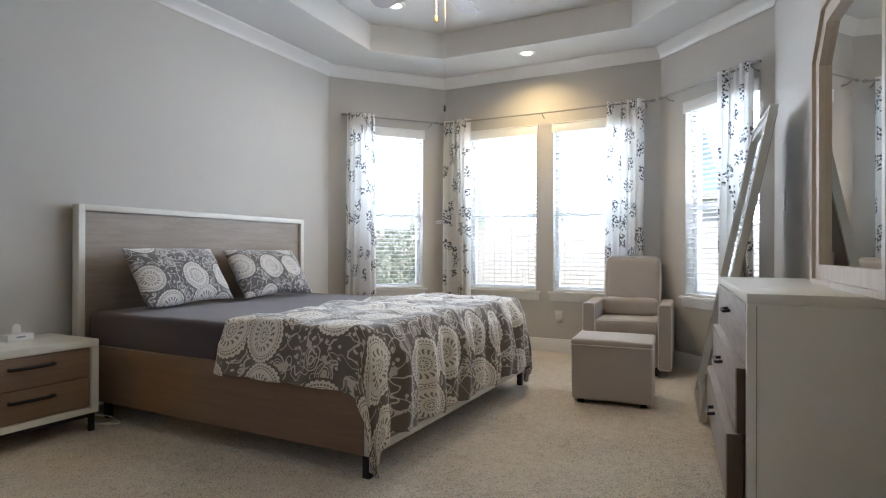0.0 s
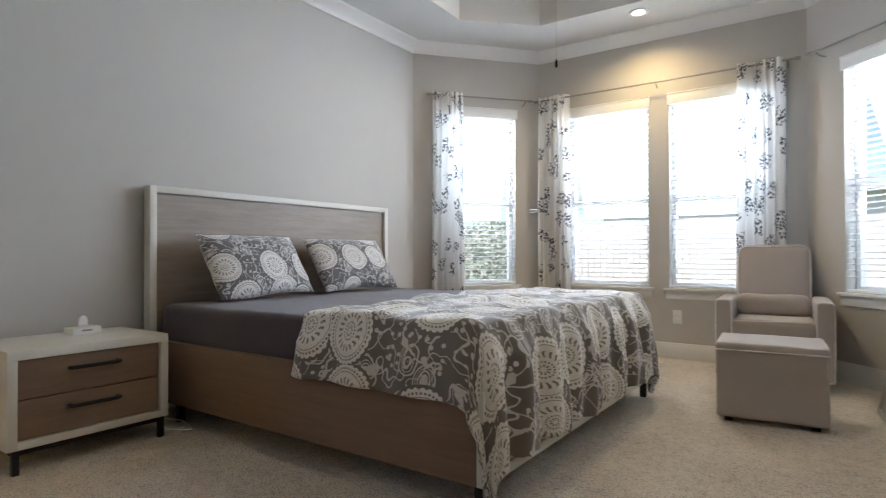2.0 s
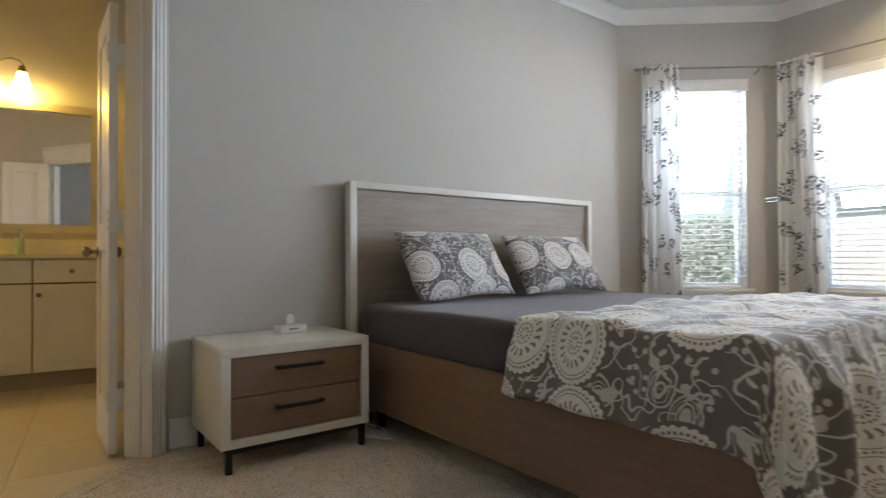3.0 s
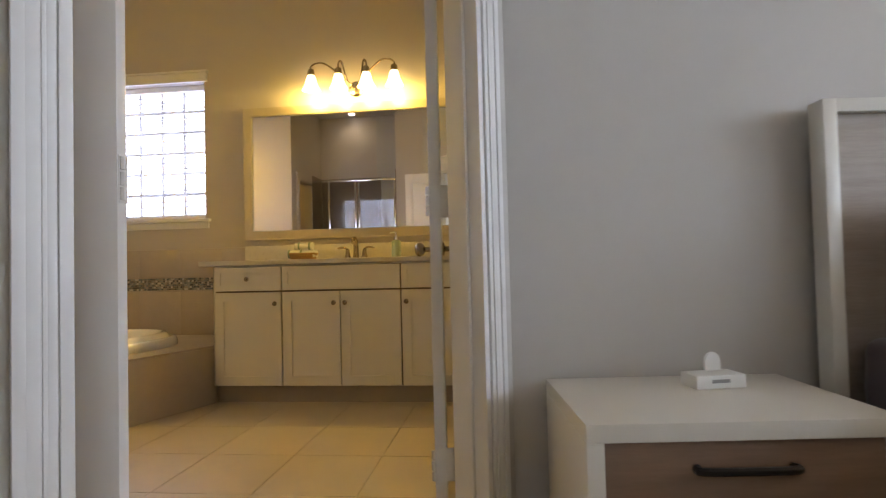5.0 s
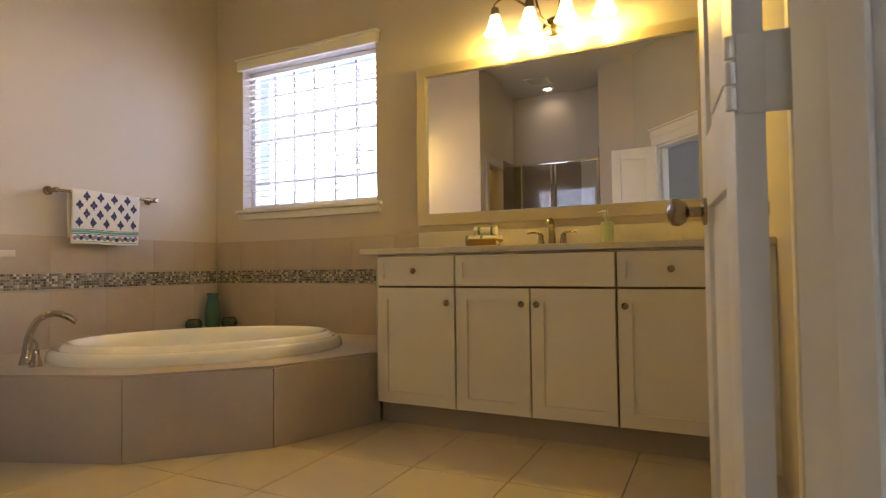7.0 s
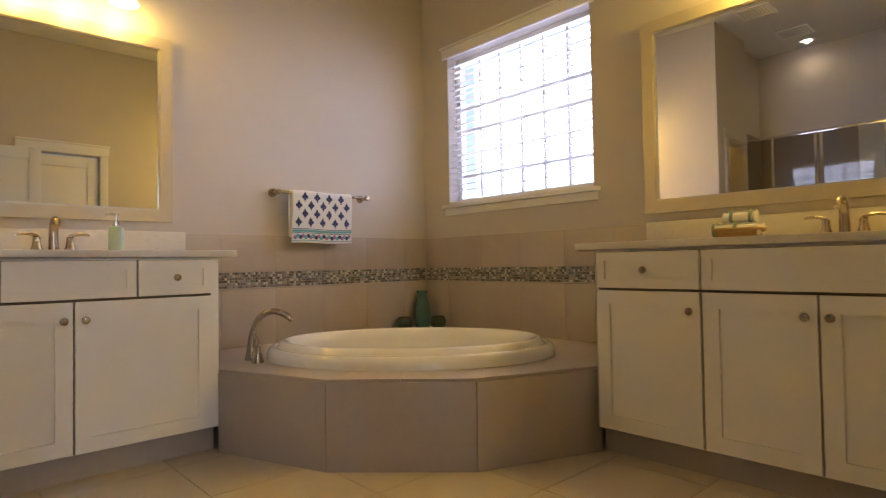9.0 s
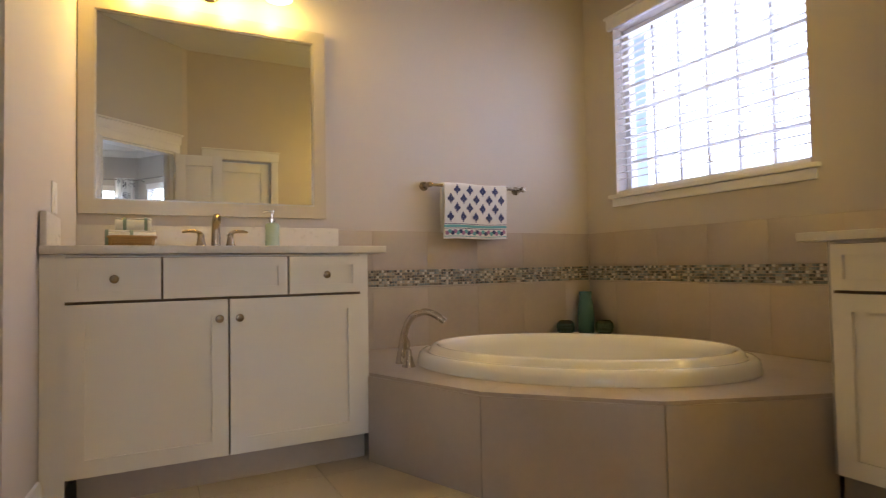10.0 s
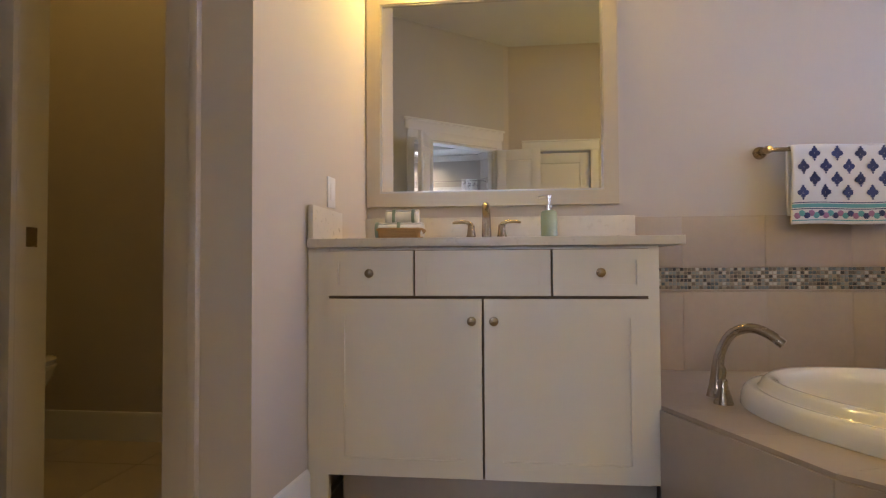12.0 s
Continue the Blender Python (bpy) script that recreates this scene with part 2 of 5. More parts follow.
M = dict(
    wall=painted("greige_wall_paint", (0.515, 0.495, 0.462), 0.75, 140, 0.18, 0.03),
    bathwall=painted("beige_wall_paint", (0.55, 0.50, 0.44), 0.7, 140, 0.18, 0.03),
    ceil=painted("ceiling_paint", (0.66, 0.66, 0.65), 0.8, 90, 0.25, 0.03),
    trim=painted("white_trim_paint", (0.75, 0.745, 0.73), 0.4, 60, 0.05, 0.03, 4),
    carpet=carpet_material(),
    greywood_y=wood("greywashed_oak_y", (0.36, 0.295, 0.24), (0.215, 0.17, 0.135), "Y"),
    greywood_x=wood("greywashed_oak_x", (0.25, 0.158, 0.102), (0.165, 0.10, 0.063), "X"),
    greywood_n=wood("oak_drawer", (0.27, 0.175, 0.115), (0.18, 0.115, 0.075), "Y"),
    dresserwood=wood("weathered_grey_wood", (0.36, 0.31, 0.27), (0.20, 0.165, 0.14), "Y"),
    darkwood=wood("dark_brown_edge", (0.10, 0.065, 0.045), (0.05, 0.03, 0.02), "Z"),
    cream=painted("cream_lacquer", (0.70, 0.68, 0.62), 0.35, 40, 0.03, 0.04, 5),
    black=plain("black_metal", (0.022, 0.021, 0.022), 0.45, 0.6),
    sheet=fabric("plum_grey_sheet", (0.074, 0.058, 0.082), 0.85, 700, 0.2),
    duvet=medallion("medallion_print", 2.85, (0.150, 0.127, 0.108), (0.80, 0.755, 0.67)),
    sham=medallion("medallion_print_sham", 3.7, (0.125, 0.12, 0.13), (0.74, 0.73, 0.71)),
    floral=floral("floral_curtain_cotton"),
    linen=fabric("beige_linen", (0.46, 0.41, 0.375), 0.9, 600, 0.18),
    piping=fabric("white_piping", (0.72, 0.70, 0.67), 0.85),
    silver=plain("brushed_silver_leaf", (0.55, 0.53, 0.49), 0.32, 0.85),
    rodmetal=plain("brushed_nickel_rod", (0.34, 0.33, 0.31), 0.35, 0.8),
    pewter=plain("champagne_metal_frame", (0.52, 0.455, 0.335), 0.42, 0.35),
    mirror=silvering("mirror_silver"),
    whitewash=wood("whitewashed_wood", (0.56, 0.48, 0.39), (0.40, 0.33, 0.26), "Z", 0.5),
    blind=plain("white_blind_slat", (0.80, 0.80, 0.79), 0.45),
    vinyl=plain("white_vinyl", (0.80, 0.80, 0.80), 0.35),
    nickel=plain("brushed_nickel", (0.38, 0.315, 0.235), 0.26, 1.0),
    chrome=plain("chrome", (0.75, 0.75, 0.75), 0.08, 1.0),
    counter=tile_material("cream_quartz", (0.66, 0.62, 0.55), 0.3),
    cabinet=painted("white_cabinet_paint", (0.74, 0.71, 0.65), 0.38, 50, 0.04, 0.03, 4),
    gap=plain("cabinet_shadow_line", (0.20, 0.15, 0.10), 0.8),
    walltile=tile_material("taupe_wall_tile", (0.47, 0.40, 0.335), 0.35),
    floortile=tile_material("beige_floor_tile", (0.62, 0.53, 0.41), 0.34),
    grout=plain("grout", (0.44, 0.37, 0.30), 0.9),
    showertile=tile_material("dark_brown_shower_tile", (0.23, 0.175, 0.13), 0.4),
    mosaic=mosaic_material(),
    porcelain=glazed("white_acrylic", (0.80, 0.78, 0.73)),
    teal=plain("teal_glass", (0.12, 0.30, 0.29), 0.10, 0.0, Transmission_Weight=0.6),
    bronze=plain("dark_mosaic_glass", (0.05, 0.05, 0.045), 0.2, 0.4),
    wicker=wood("woven_wicker", (0.42, 0.27, 0.10), (0.22, 0.12, 0.04), "X", 0.6),
    towel=fabric("white_terry", (0.76, 0.75, 0.72), 0.95, 350, 0.15),
    towelgreen=fabric("sage_stripe_terry", (0.23, 0.30, 0.25), 0.95, 350, 0.15),
    ink=fabric("navy_print", (0.05, 0.06, 0.16), 0.9),
    aqua=fabric("aqua_print", (0.16, 0.42, 0.42), 0.9),
    pink=fabric("mauve_print", (0.40, 0.20, 0.33), 0.9),
    soap=plain("pale_green_glass", (0.50, 0.62, 0.50), 0.25, 0.0, Transmission_Weight=0.35),
    plastic=plain("white_plastic", (0.78, 0.78, 0.76), 0.35),
    greyink=plain("grey_print", (0.30, 0.30, 0.31), 0.6),
    shade=glow("lit_frosted_shade", (1.0, 0.80, 0.38), 4.5),
    bulb=glow("lit_downlight", (1.0, 0.93, 0.80), 9.0),
    glass=clear_glass("window_glass"),
    showerglass=clear_glass("shower_glass", (0.92, 0.95, 0.94), 0.0, 1.45),
    # Hedge, fence, siding, patio and roof colours are lightened to imitate glaring daylight
    foliage=plain("daylit_hedge_leaf", (0.34, 0.40, 0.31), 0.6),
    lawn=painted("lawn", (0.10, 0.15, 0.06), 0.9, 60, 0.5, 0.4),
    fence=wood("daylit_fence_board", (0.72, 0.70, 0.66), (0.60, 0.57, 0.53), "Z", 0.8),
    siding=painted("daylit_siding", (0.78, 0.76, 0.73), 0.7),
    patio=painted("daylit_concrete", (0.70, 0.69, 0.67), 0.8),
    roof=painted("daylit_roof_shingle", (0.60, 0.58, 0.56), 0.9),
    cork=plain("brown_hardboard", (0.27, 0.20, 0.14), 0.8),
)


# ---------------------------------------------------------------- mesh helpers
def box(bm, x0, x1, y0, y1, z0, z1, bevel=0.0, seg=2):
    vs = [bm.verts.new((x, y, z)) for x in (x0, x1) for y in (y0, y1) for z in (z0, z1)]
    fs = [bm.faces.new([vs[i] for i in q]) for q in ((0, 1, 3, 2), (4, 6, 7, 5), (0, 4, 5, 1), (2, 3, 7, 6), (0, 2, 6, 4), (1, 5, 7, 3))]
    bmesh.ops.recalc_face_normals(bm, faces=fs)
    if bevel:
        es = {e for f in fs for e in f.edges}
        bmesh.ops.bevel(bm, geom=list(es), offset=bevel, segments=seg, profile=0.6, affect="EDGES")
    return bm


def boxes(*rows, bevel=0.0):
    bm = bmesh.new()
    for r in rows:
        box(bm, *r, bevel=bevel)
    return bm


def lathe(profile, n=28, bm=None, at=(0, 0, 0)):
    """A body of revolution about z, from (radius, height) pairs."""
    bm = bm or bmesh.new()
    rings = []
    for r, z in profile:
        rings.append([bm.verts.new((at[0] + r * math.cos(2 * math.pi * i / n), at[1] + r * math.sin(2 * math.pi * i / n), at[2] + z)) for i in range(n)])
    for a, b in zip(rings, rings[1:]):
        for i in range(n):
            bm.faces.new((a[i], a[(i + 1) % n], b[(i + 1) % n], b[i]))
    bm.faces.new(rings[0][::-1])
    bm.faces.new(rings[-1])
    bmesh.ops.recalc_face_normals(bm, faces=bm.faces)
    return bm


def tube(points, radius, n=10, bm=None):
    """A round bar along points; radius may be one number or one per point."""
    bm = bm or bmesh.new()
    pts = [Vector(p) for p in points]
    radii = radius if isinstance(radius, (list, tuple)) else [radius] * len(pts)
    rings, side = [], None
    for i, p in enumerate(pts):
        way = (pts[min(i + 1, len(pts) - 1)] - pts[max(i - 1, 0)]).normalized()
        if side is None:
            side = way.orthogonal().normalized()
        side = (side - way * side.dot(way)).normalized()
        other = way.cross(side)
        rings.append([bm.verts.new(p + radii[i] * (math.cos(2 * math.pi * k / n) * side + math.sin(2 * math.pi * k / n) * other)) for k in range(n)])
    for a, b in zip(rings, rings[1:]):
        for k in range(n):
            bm.faces.new((a[k], a[(k + 1) % n], b[(k + 1) % n], b[k]))
    bm.faces.new(rings[0][::-1])
    bm.faces.new(rings[-1])
    bmesh.ops.recalc_face_normals(bm, faces=bm.faces)
    return bm


def curve_points(knots, steps=8):
    """A smooth line through knots."""
    k = [Vector(p) for p in knots]
    k = [2 * k[0] - k[1]] + k + [2 * k[-1] - k[-2]]
    out = []
    for a, b, c, d in zip(k, k[1:], k[2:], k[3:]):
        for s in range(steps):
            t = s / steps
            out.append(0.5 * (2 * b + (c - a) * t + (2 * a - 5 * b + 4 * c - d) * t * t + (3 * b - a - 3 * c + d) * t ** 3))
    return out + [k[-2]]


def sheet_mesh(nu, nv, place, uv=None, thick=0.0):
    """A grid of nu by nv faces at place(u, v), u and v from 0 to 1, with uv(u, v) in metres."""
    bm = bmesh.new()
    lay = bm.loops.layers.uv.new("UVMap")
    grid = [[bm.verts.new(place(i / nu, j / nv)) for j in range(nv + 1)] for i in range(nu + 1)]
    for i in range(nu):
        for j in range(nv):
            f = bm.faces.new((grid[i][j], grid[i + 1][j], grid[i + 1][j + 1], grid[i][j + 1]))
            f.smooth = True
            if uv:
                for l, (a, b) in zip(f.loops, ((i, j), (i + 1, j), (i + 1, j + 1), (i, j + 1))):
                    l[lay].uv = uv(a / nu, b / nv)
    return bm


def mesh_of(name, bm, smooth=None):
    me = bpy.data.meshes.new(name)
    bm.to_mesh(me)
    bm.free()
    if smooth:
        for p in me.polygons:
            p.use_smooth = True
        me.set_sharp_from_angle(angle=radians(smooth))
    return me


def part(name, bm, material, parent, label="", smooth=35, at=None):
    me = bm if isinstance(bm, bpy.types.Mesh) else mesh_of(name, bm, smooth)
    if not me.materials:
        me.materials.append(M[material])
    ob = new(name, me)
    ob.parent = parent
    if at is not None:
        ob.matrix_basis = at
    return tagged(ob, label)


def thing(name, label, category, m=None, group=""):
    ob = new(name)
    ob.empty_display_size = 0.1
    if m is not None:
        ob.matrix_basis = m
    return tagged(ob, label, category, group)


def solo(name, bm, material, label, category, m=None, smooth=35, group=""):
    ob = part(name, bm, material, None, label, smooth, m)
    return tagged(ob, label, category, group)


def structure(name, bm, material, label="", smooth=30):
    ob = part(name, bm, material, None, label, smooth)
    return tagged(ob, label, kind="structure")


def prism(poly, z0, z1):
    bm = bmesh.new()
    lo, hi = [bm.verts.new((*p[:2], z0)) for p in poly], [bm.verts.new((*p[:2], z1)) for p in poly]
    bm.faces.new(lo[::-1])
    bm.faces.new(hi)
    for i in range(len(poly)):
        j = (i + 1) % len(poly)
        bm.faces.new((lo[i], lo[j], hi[j], hi[i]))
    bmesh.ops.recalc_face_normals(bm, faces=bm.faces)
    return bm


def wall_frame(p, q):
    """The pose of a wall's own frame: x along p to q, z up, y to the left of that way."""
    d = Vector((q[0] - p[0], q[1] - p[1]))
    return Matrix.Translation((p[0], p[1], 0)) @ Matrix.Rotation(math.atan2(d.y, d.x), 4, "Z"), d.length


def wall(name, p, q, z1, thick, holes=(), material="wall", label="", z0=0.0):
    """A wall whose room face runs from p to q with the room on its right; it is thick to the left. Holes: (u0, u1, z0, z1)."""
    m, length = wall_frame(p, q)
    us = sorted({0.0, length, *(h[0] for h in holes), *(h[1] for h in holes)})
    zs = sorted({z0, z1, *(h[2] for h in holes), *(h[3] for h in holes)})
    solid = lambda i, k: 0 <= i < len(us) - 1 and 0 <= k < len(zs) - 1 and not any(
        h[0] - 1e-6 <= us[i] and us[i + 1] <= h[1] + 1e-6 and h[2] - 1e-6 <= zs[k] and zs[k + 1] <= h[3] + 1e-6 for h in holes)
    bm = bmesh.new()
    quad = lambda *pts: bm.faces.new([bm.verts.new(c) for c in pts])
    for i in range(len(us) - 1):
        for k in range(len(zs) - 1):
            if not solid(i, k):
                continue
            a, b, c, d = us[i], us[i + 1], zs[k], zs[k + 1]
            quad((a, 0, c), (b, 0, c), (b, 0, d), (a, 0, d))
            quad((a, thick, c), (a, thick, d), (b, thick, d), (b, thick, c))
            if not solid(i - 1, k):
                quad((a, 0, c), (a, 0, d), (a, thick, d), (a, thick, c))
            if not solid(i + 1, k):
                quad((b, 0, c), (b, thick, c), (b, thick, d), (b, 0, d))
            if not solid(i, k - 1):
                quad((a, 0, c), (a, thick, c), (b, thick, c), (b, 0, c))
            if not solid(i, k + 1):
                quad((a, 0, d), (b, 0, d), (b, thick, d), (a, thick, d))
    bmesh.ops.remove_doubles(bm, verts=bm.verts, dist=1e-5)
    bmesh.ops.recalc_face_normals(bm, faces=bm.faces)
    ob = structure(name, bm, material, label, smooth=20)
    ob.matrix_basis = m
    return ob


def sweep(profile, path, closed=False):
    """A moulding: profile points (out, z) carried along a level path with mitred corners; out is to the right of the way."""
    bm = bmesh.new()
    pts = [Vector(p[:2]) for p in path]
    rows = []
    n = len(pts)
    for i, p in enumerate(pts):
        a = (p - pts[i - 1]).normalized() if closed or i > 0 else None
        b = (pts[(i + 1) % n] - p).normalized() if closed or i < n - 1 else None
        a, b = a or b, b or a
        na, nb = Vector((a.y, -a.x)), Vector((b.y, -b.x))
        m = (na + nb).normalized()
        m = m / max(m.dot(na), 0.3)
        rows.append([bm.verts.new((p.x + m.x * o, p.y + m.y * o, z)) for o, z in profile])
    for i in range(n if closed else n - 1):
        a, b = rows[i], rows[(i + 1) % n]
        for k in range(len(profile)):
            l = (k + 1) % len(profile)
            bm.faces.new((a[k], b[k], b[l], a[l]))
    if not closed:
        bm.faces.new(rows[0])
        bm.faces.new(rows[-1][::-1])
    bmesh.ops.recalc_face_normals(bm, faces=bm.faces)
    return bm

# ---------------------------------------------------------------- plan
K, A, B, C, D = (-3.0, 1.25), (-3.0, 4.67), (-2.17, 5.65), (0.08, 5.65), (0.95, 4.81)
E, F, G, L = (1.42, -0.9), (-1.0, -0.9), (-1.0, 0.15), (-1.9, 0.15)
SOFFIT, TRAY, BATH_TOP = 2.90, 3.15, 3.20
WX, WY, NY = -5.60, -2.33, 1.36
WING_TURN, WING_X, WING_Y = -5.75, 0.042, -0.4805
Q = math.sqrt(0.5)


def diag(u, s):
    """A place by its way u along the angled doorway wall and its depth line x + y = s."""
    return ((s - u / Q) / 2, (s + u / Q) / 2)


structure("ground", boxes((-60, 60, -60, 60, -0.45, -0.25)), "lawn", "green lawn round the house")
structure("patio", boxes((-8, 6, 5.9, 12.0, -0.26, -0.20)), "patio", "pale concrete patio outside the bay")
structure("floor_bedroom", prism([K, A, B, C, D, E, F, G, L], -0.12, 0.0), "carpet", "beige cut-pile carpet floor")
structure("roof_slab", boxes((-6.0, 1.9, -3.0, 6.0, 3.45, 3.6)), "ceil", "plain slab over the rooms")

bay_w1 = (0.27, 1.03, 0.61, 2.28)
wall("wall_west", K, A, 3.45, 0.14, label="greige painted wall behind the bed")
wall("wall_bay_west", A, B, 3.45, 0.16, [bay_w1], label="greige painted bay wall with a window")
wall("wall_bay_north", B, C, 3.45, 0.16, [(0.30, 1.06, 0.61, 2.26), (1.233, 1.99, 0.61, 2.26)], label="greige painted bay wall with two windows")
wall("wall_bay_east", C, D, 3.45, 0.16, [(0.32, 1.08, 0.63, 2.27)], label="greige painted bay wall with a window")
wall("wall_east", D, E, 3.45, 0.14, label="greige painted wall behind the dresser")
wall("wall_south", E, F, 3.45, 0.14, label="plain greige wall")
wall("wall_entry", F, G, 3.45, 0.1, label="plain greige wall")
wall("wall_nook", G, L, 3.45, 0.1, label="plain greige wall")
wall("wall_doorway", L, K, 3.45, 0.127, [(0.415, 1.45, 0.0, 2.06)], label="angled wall with the double doorway to the bathroom")

# Soffit with a tray recess
tray = [(-2.36, 4.49), (-1.86, 5.01), (-0.08, 5.03), (0.33, 4.64), (0.62, 1.3), (0.1, 0.6), (-1.8, 0.7), (-2.2, 1.2)]
bm = bmesh.new()
loops = []
for ring, z in (([K, A, B, C, D, E, F, G, L], SOFFIT), (tray, SOFFIT)):
    vs = [bm.verts.new((*p, z)) for p in ring]
    loops.append([bm.edges.new((vs[i], vs[(i + 1) % len(vs)])) for i in range(len(vs))])
bmesh.ops.triangle_fill(bm, use_beauty=True, use_dissolve=False, edges=loops[0] + loops[1])
top = [bm.verts.new((*p, TRAY)) for p in tray]
low = [e.verts[0] for e in loops[1]]
for i in range(len(tray)):
    j = (i + 1) % len(tray)
    bm.faces.new((low[i], low[j], top[j], top[i]))
bm.faces.new(top)
bmesh.ops.recalc_face_normals(bm, faces=bm.faces)
structure("ceiling", bm, "ceil", "pale ceiling with a raised tray")

crown = [(0, 2.795), (0.010, 2.795), (0.014, 2.812), (0.030, 2.835), (0.062, 2.868), (0.078, 2.884), (0.082, 2.9), (0, 2.9)]
structure("crown_moulding", sweep(crown, [L, K, A, B, C, D, E, F, G], True), "trim", "white crown moulding")
board = [(0, 0), (0.016, 0), (0.016, 0.105), (0.011, 0.118), (0.009, 0.132), (0, 0.135)]
structure("baseboard", sweep(board, [K, A, B, C, D, E, F, G, L]), "trim", "white baseboard")

# ---------------------------------------------------------------- windows
slat_me = {}


def slat_mesh(width):
    key = round(width, 3)
    if key not in slat_me:
        bm = bmesh.new()
        w, d, t = width / 2, 0.024, 0.0022
        prof = [(-d, 0), (-d / 2, 0.003), (0, 0.0042), (d / 2, 0.003), (d, 0), (d, -t), (0, 0.0042 - t), (-d, -t)]
        ends = [[bm.verts.new((x, y, z)) for y, z in prof] for x in (-w, w)]
        for i in range(8):
            bm.faces.new((ends[0][i], ends[0][(i + 1) % 8], ends[1][(i + 1) % 8], ends[1][i]))
        bm.faces.new(ends[0][::-1])
        bm.faces.new(ends[1])
        bmesh.ops.recalc_face_normals(bm, faces=bm.faces)
        slat_me[key] = mesh_of("slat", bm, 40)
        slat_me[key].materials.append(M["blind"])
    return slat_me[key]


def window(name, p, q, hole, thick, tilt, grid=0, label=""):
    """A white sash window with a blind in the wall from p to q."""
    m, _ = wall_frame(p, q)
    u0, u1, z0, z1 = hole
    mid, w = (u0 + u1) / 2, u1 - u0
    ob = tagged(new(name), label, kind="structure")
    ob.matrix_basis = m
    b, f = thick - 0.02, thick - 0.07
    part("window_frame", boxes((u0, u0 + 0.04, f, b, z0, z1), (u1 - 0.04, u1, f, b, z0, z1), (u0 + 0.04, u1 - 0.04, f, b, z0, z0 + 0.045), (u0 + 0.04, u1 - 0.04, f, b, z1 - 0.04, z1), bevel=0.003), "vinyl", ob)
    zm = z0 + (z1 - z0) * 0.47
    if grid:
        nx, nz = grid
        bm = bmesh.new()
        for i in range(1, nx):
            u = u0 + 0.04 + (w - 0.08) * i / nx
            box(bm, u - 0.0095, u + 0.0095, f + 0.01, b - 0.01, z0 + 0.045, z1 - 0.04)
        part("muntin", bm, "vinyl", ob)
        bm = bmesh.new()
        for k in range(1, nz):
            z = z0 + 0.045 + (z1 - z0 - 0.085) * k / nz
            box(bm, u0 + 0.04, u1 - 0.04, f + 0.012, b - 0.012, z - 0.0095, z + 0.0095)
        part("muntin", bm, "vinyl", ob)
        panes = [(z0 + 0.045, z1 - 0.04)]
    else:
        part("meeting_rail", boxes((u0 + 0.04, u1 - 0.04, f - 0.005, b, zm - 0.022, zm + 0.022), bevel=0.003), "vinyl", ob)
        panes = [(z0 + 0.045, zm - 0.022), (zm + 0.022, z1 - 0.04)]
    for a, c in panes:
        g = part("pane", boxes((u0 + 0.04, u1 - 0.04, b - 0.026, b - 0.021, a, c)), "glass", ob)
        g.visible_shadow = False
    part("window_sill", boxes((u0 - 0.045, u1 + 0.045, -0.035, f, z0 - 0.024, z0 - 0.001), bevel=0.004), "trim", ob)
    part("apron", boxes((u0 - 0.03, u1 + 0.03, -0.014, -0.001, z0 - (0.075 if grid else 0.095), z0 - 0.025), bevel=0.003), "trim", ob)
    # Blind
    v0, v1 = (u0 + 0.006, u1 - 0.006)
    if grid:
        part("valance", boxes((u0 - 0.03, u1 + 0.03, -0.03, -0.001, z1 - 0.01, z1 + 0.058), (u0 - 0.04, u1 + 0.04, -0.042, -0.001, z1 + 0.059, z1 + 0.075), bevel=0.003), "blind", ob)
    else:
        part("valance", boxes((u0 - 0.012, u1 + 0.012, -0.022, -0.006, z1 - 0.055, z1 + 0.03), (u0 - 0.016, u1 + 0.016, -0.027, -0.006, z1 + 0.031, z1 + 0.042), bevel=0.003), "blind", ob)
    pitch = 0.043
    count = int((z1 - z0 - 0.10) / pitch)
    for k in range(count):
        part("slat", slat_mesh(v1 - v0), "blind", ob, at=Matrix.Translation((mid, 0.032, z1 - 0.065 - k * pitch)) @ Matrix.Rotation(radians(tilt), 4, "X"))
    part("bottom_rail", boxes((v0, v1, 0.008, 0.056, z0 + 0.004, z0 + 0.022), bevel=0.003), "blind", ob)
    for u in (u0 + 0.13, u1 - 0.13):
        part("ladder_cord", tube([(u, 0.006, z0 + 0.02), (u, 0.006, z1 - 0.02)], 0.0012, 6), "blind", ob)
    part("tilt_wand", tube([(u0 + 0.07, 0.0, z1 - 0.06), (u0 + 0.07, -0.004, zm + 0.02)], 0.004, 8), "plastic", ob)
    return ob


window("window_1", A, B, bay_w1, 0.16, -6, label="white sash window with an open white blind")
window("window_2", B, C, (0.30, 1.06, 0.61, 2.26), 0.16, -6, label="white sash window with an open white blind")
window("window_3", B, C, (1.233, 1.99, 0.61, 2.26), 0.16, -6, label="white sash window with an open white blind")
window("window_4", C, D, (0.32, 1.08, 0.63, 2.27), 0.16, -6, label="white sash window with an open white blind")


def into(p, q, u, off, z):
    m, _ = wall_frame(p, q)
    return tuple(m @ Vector((u, off, z)))


def room_way(p, q):
    d = Vector((q[0] - p[0], q[1] - p[1])).normalized()
    return (d.y, -d.x, 0)


for p, q, u in ((A, B, 0.65), (B, C, 0.68), (B, C, 1.61), (C, D, 0.70)):
    window_light("bay_daylight", into(p, q, u, 0.36, 1.83), (*room_way(p, q)[:2], -0.40), 0.84, 1.2, 56)

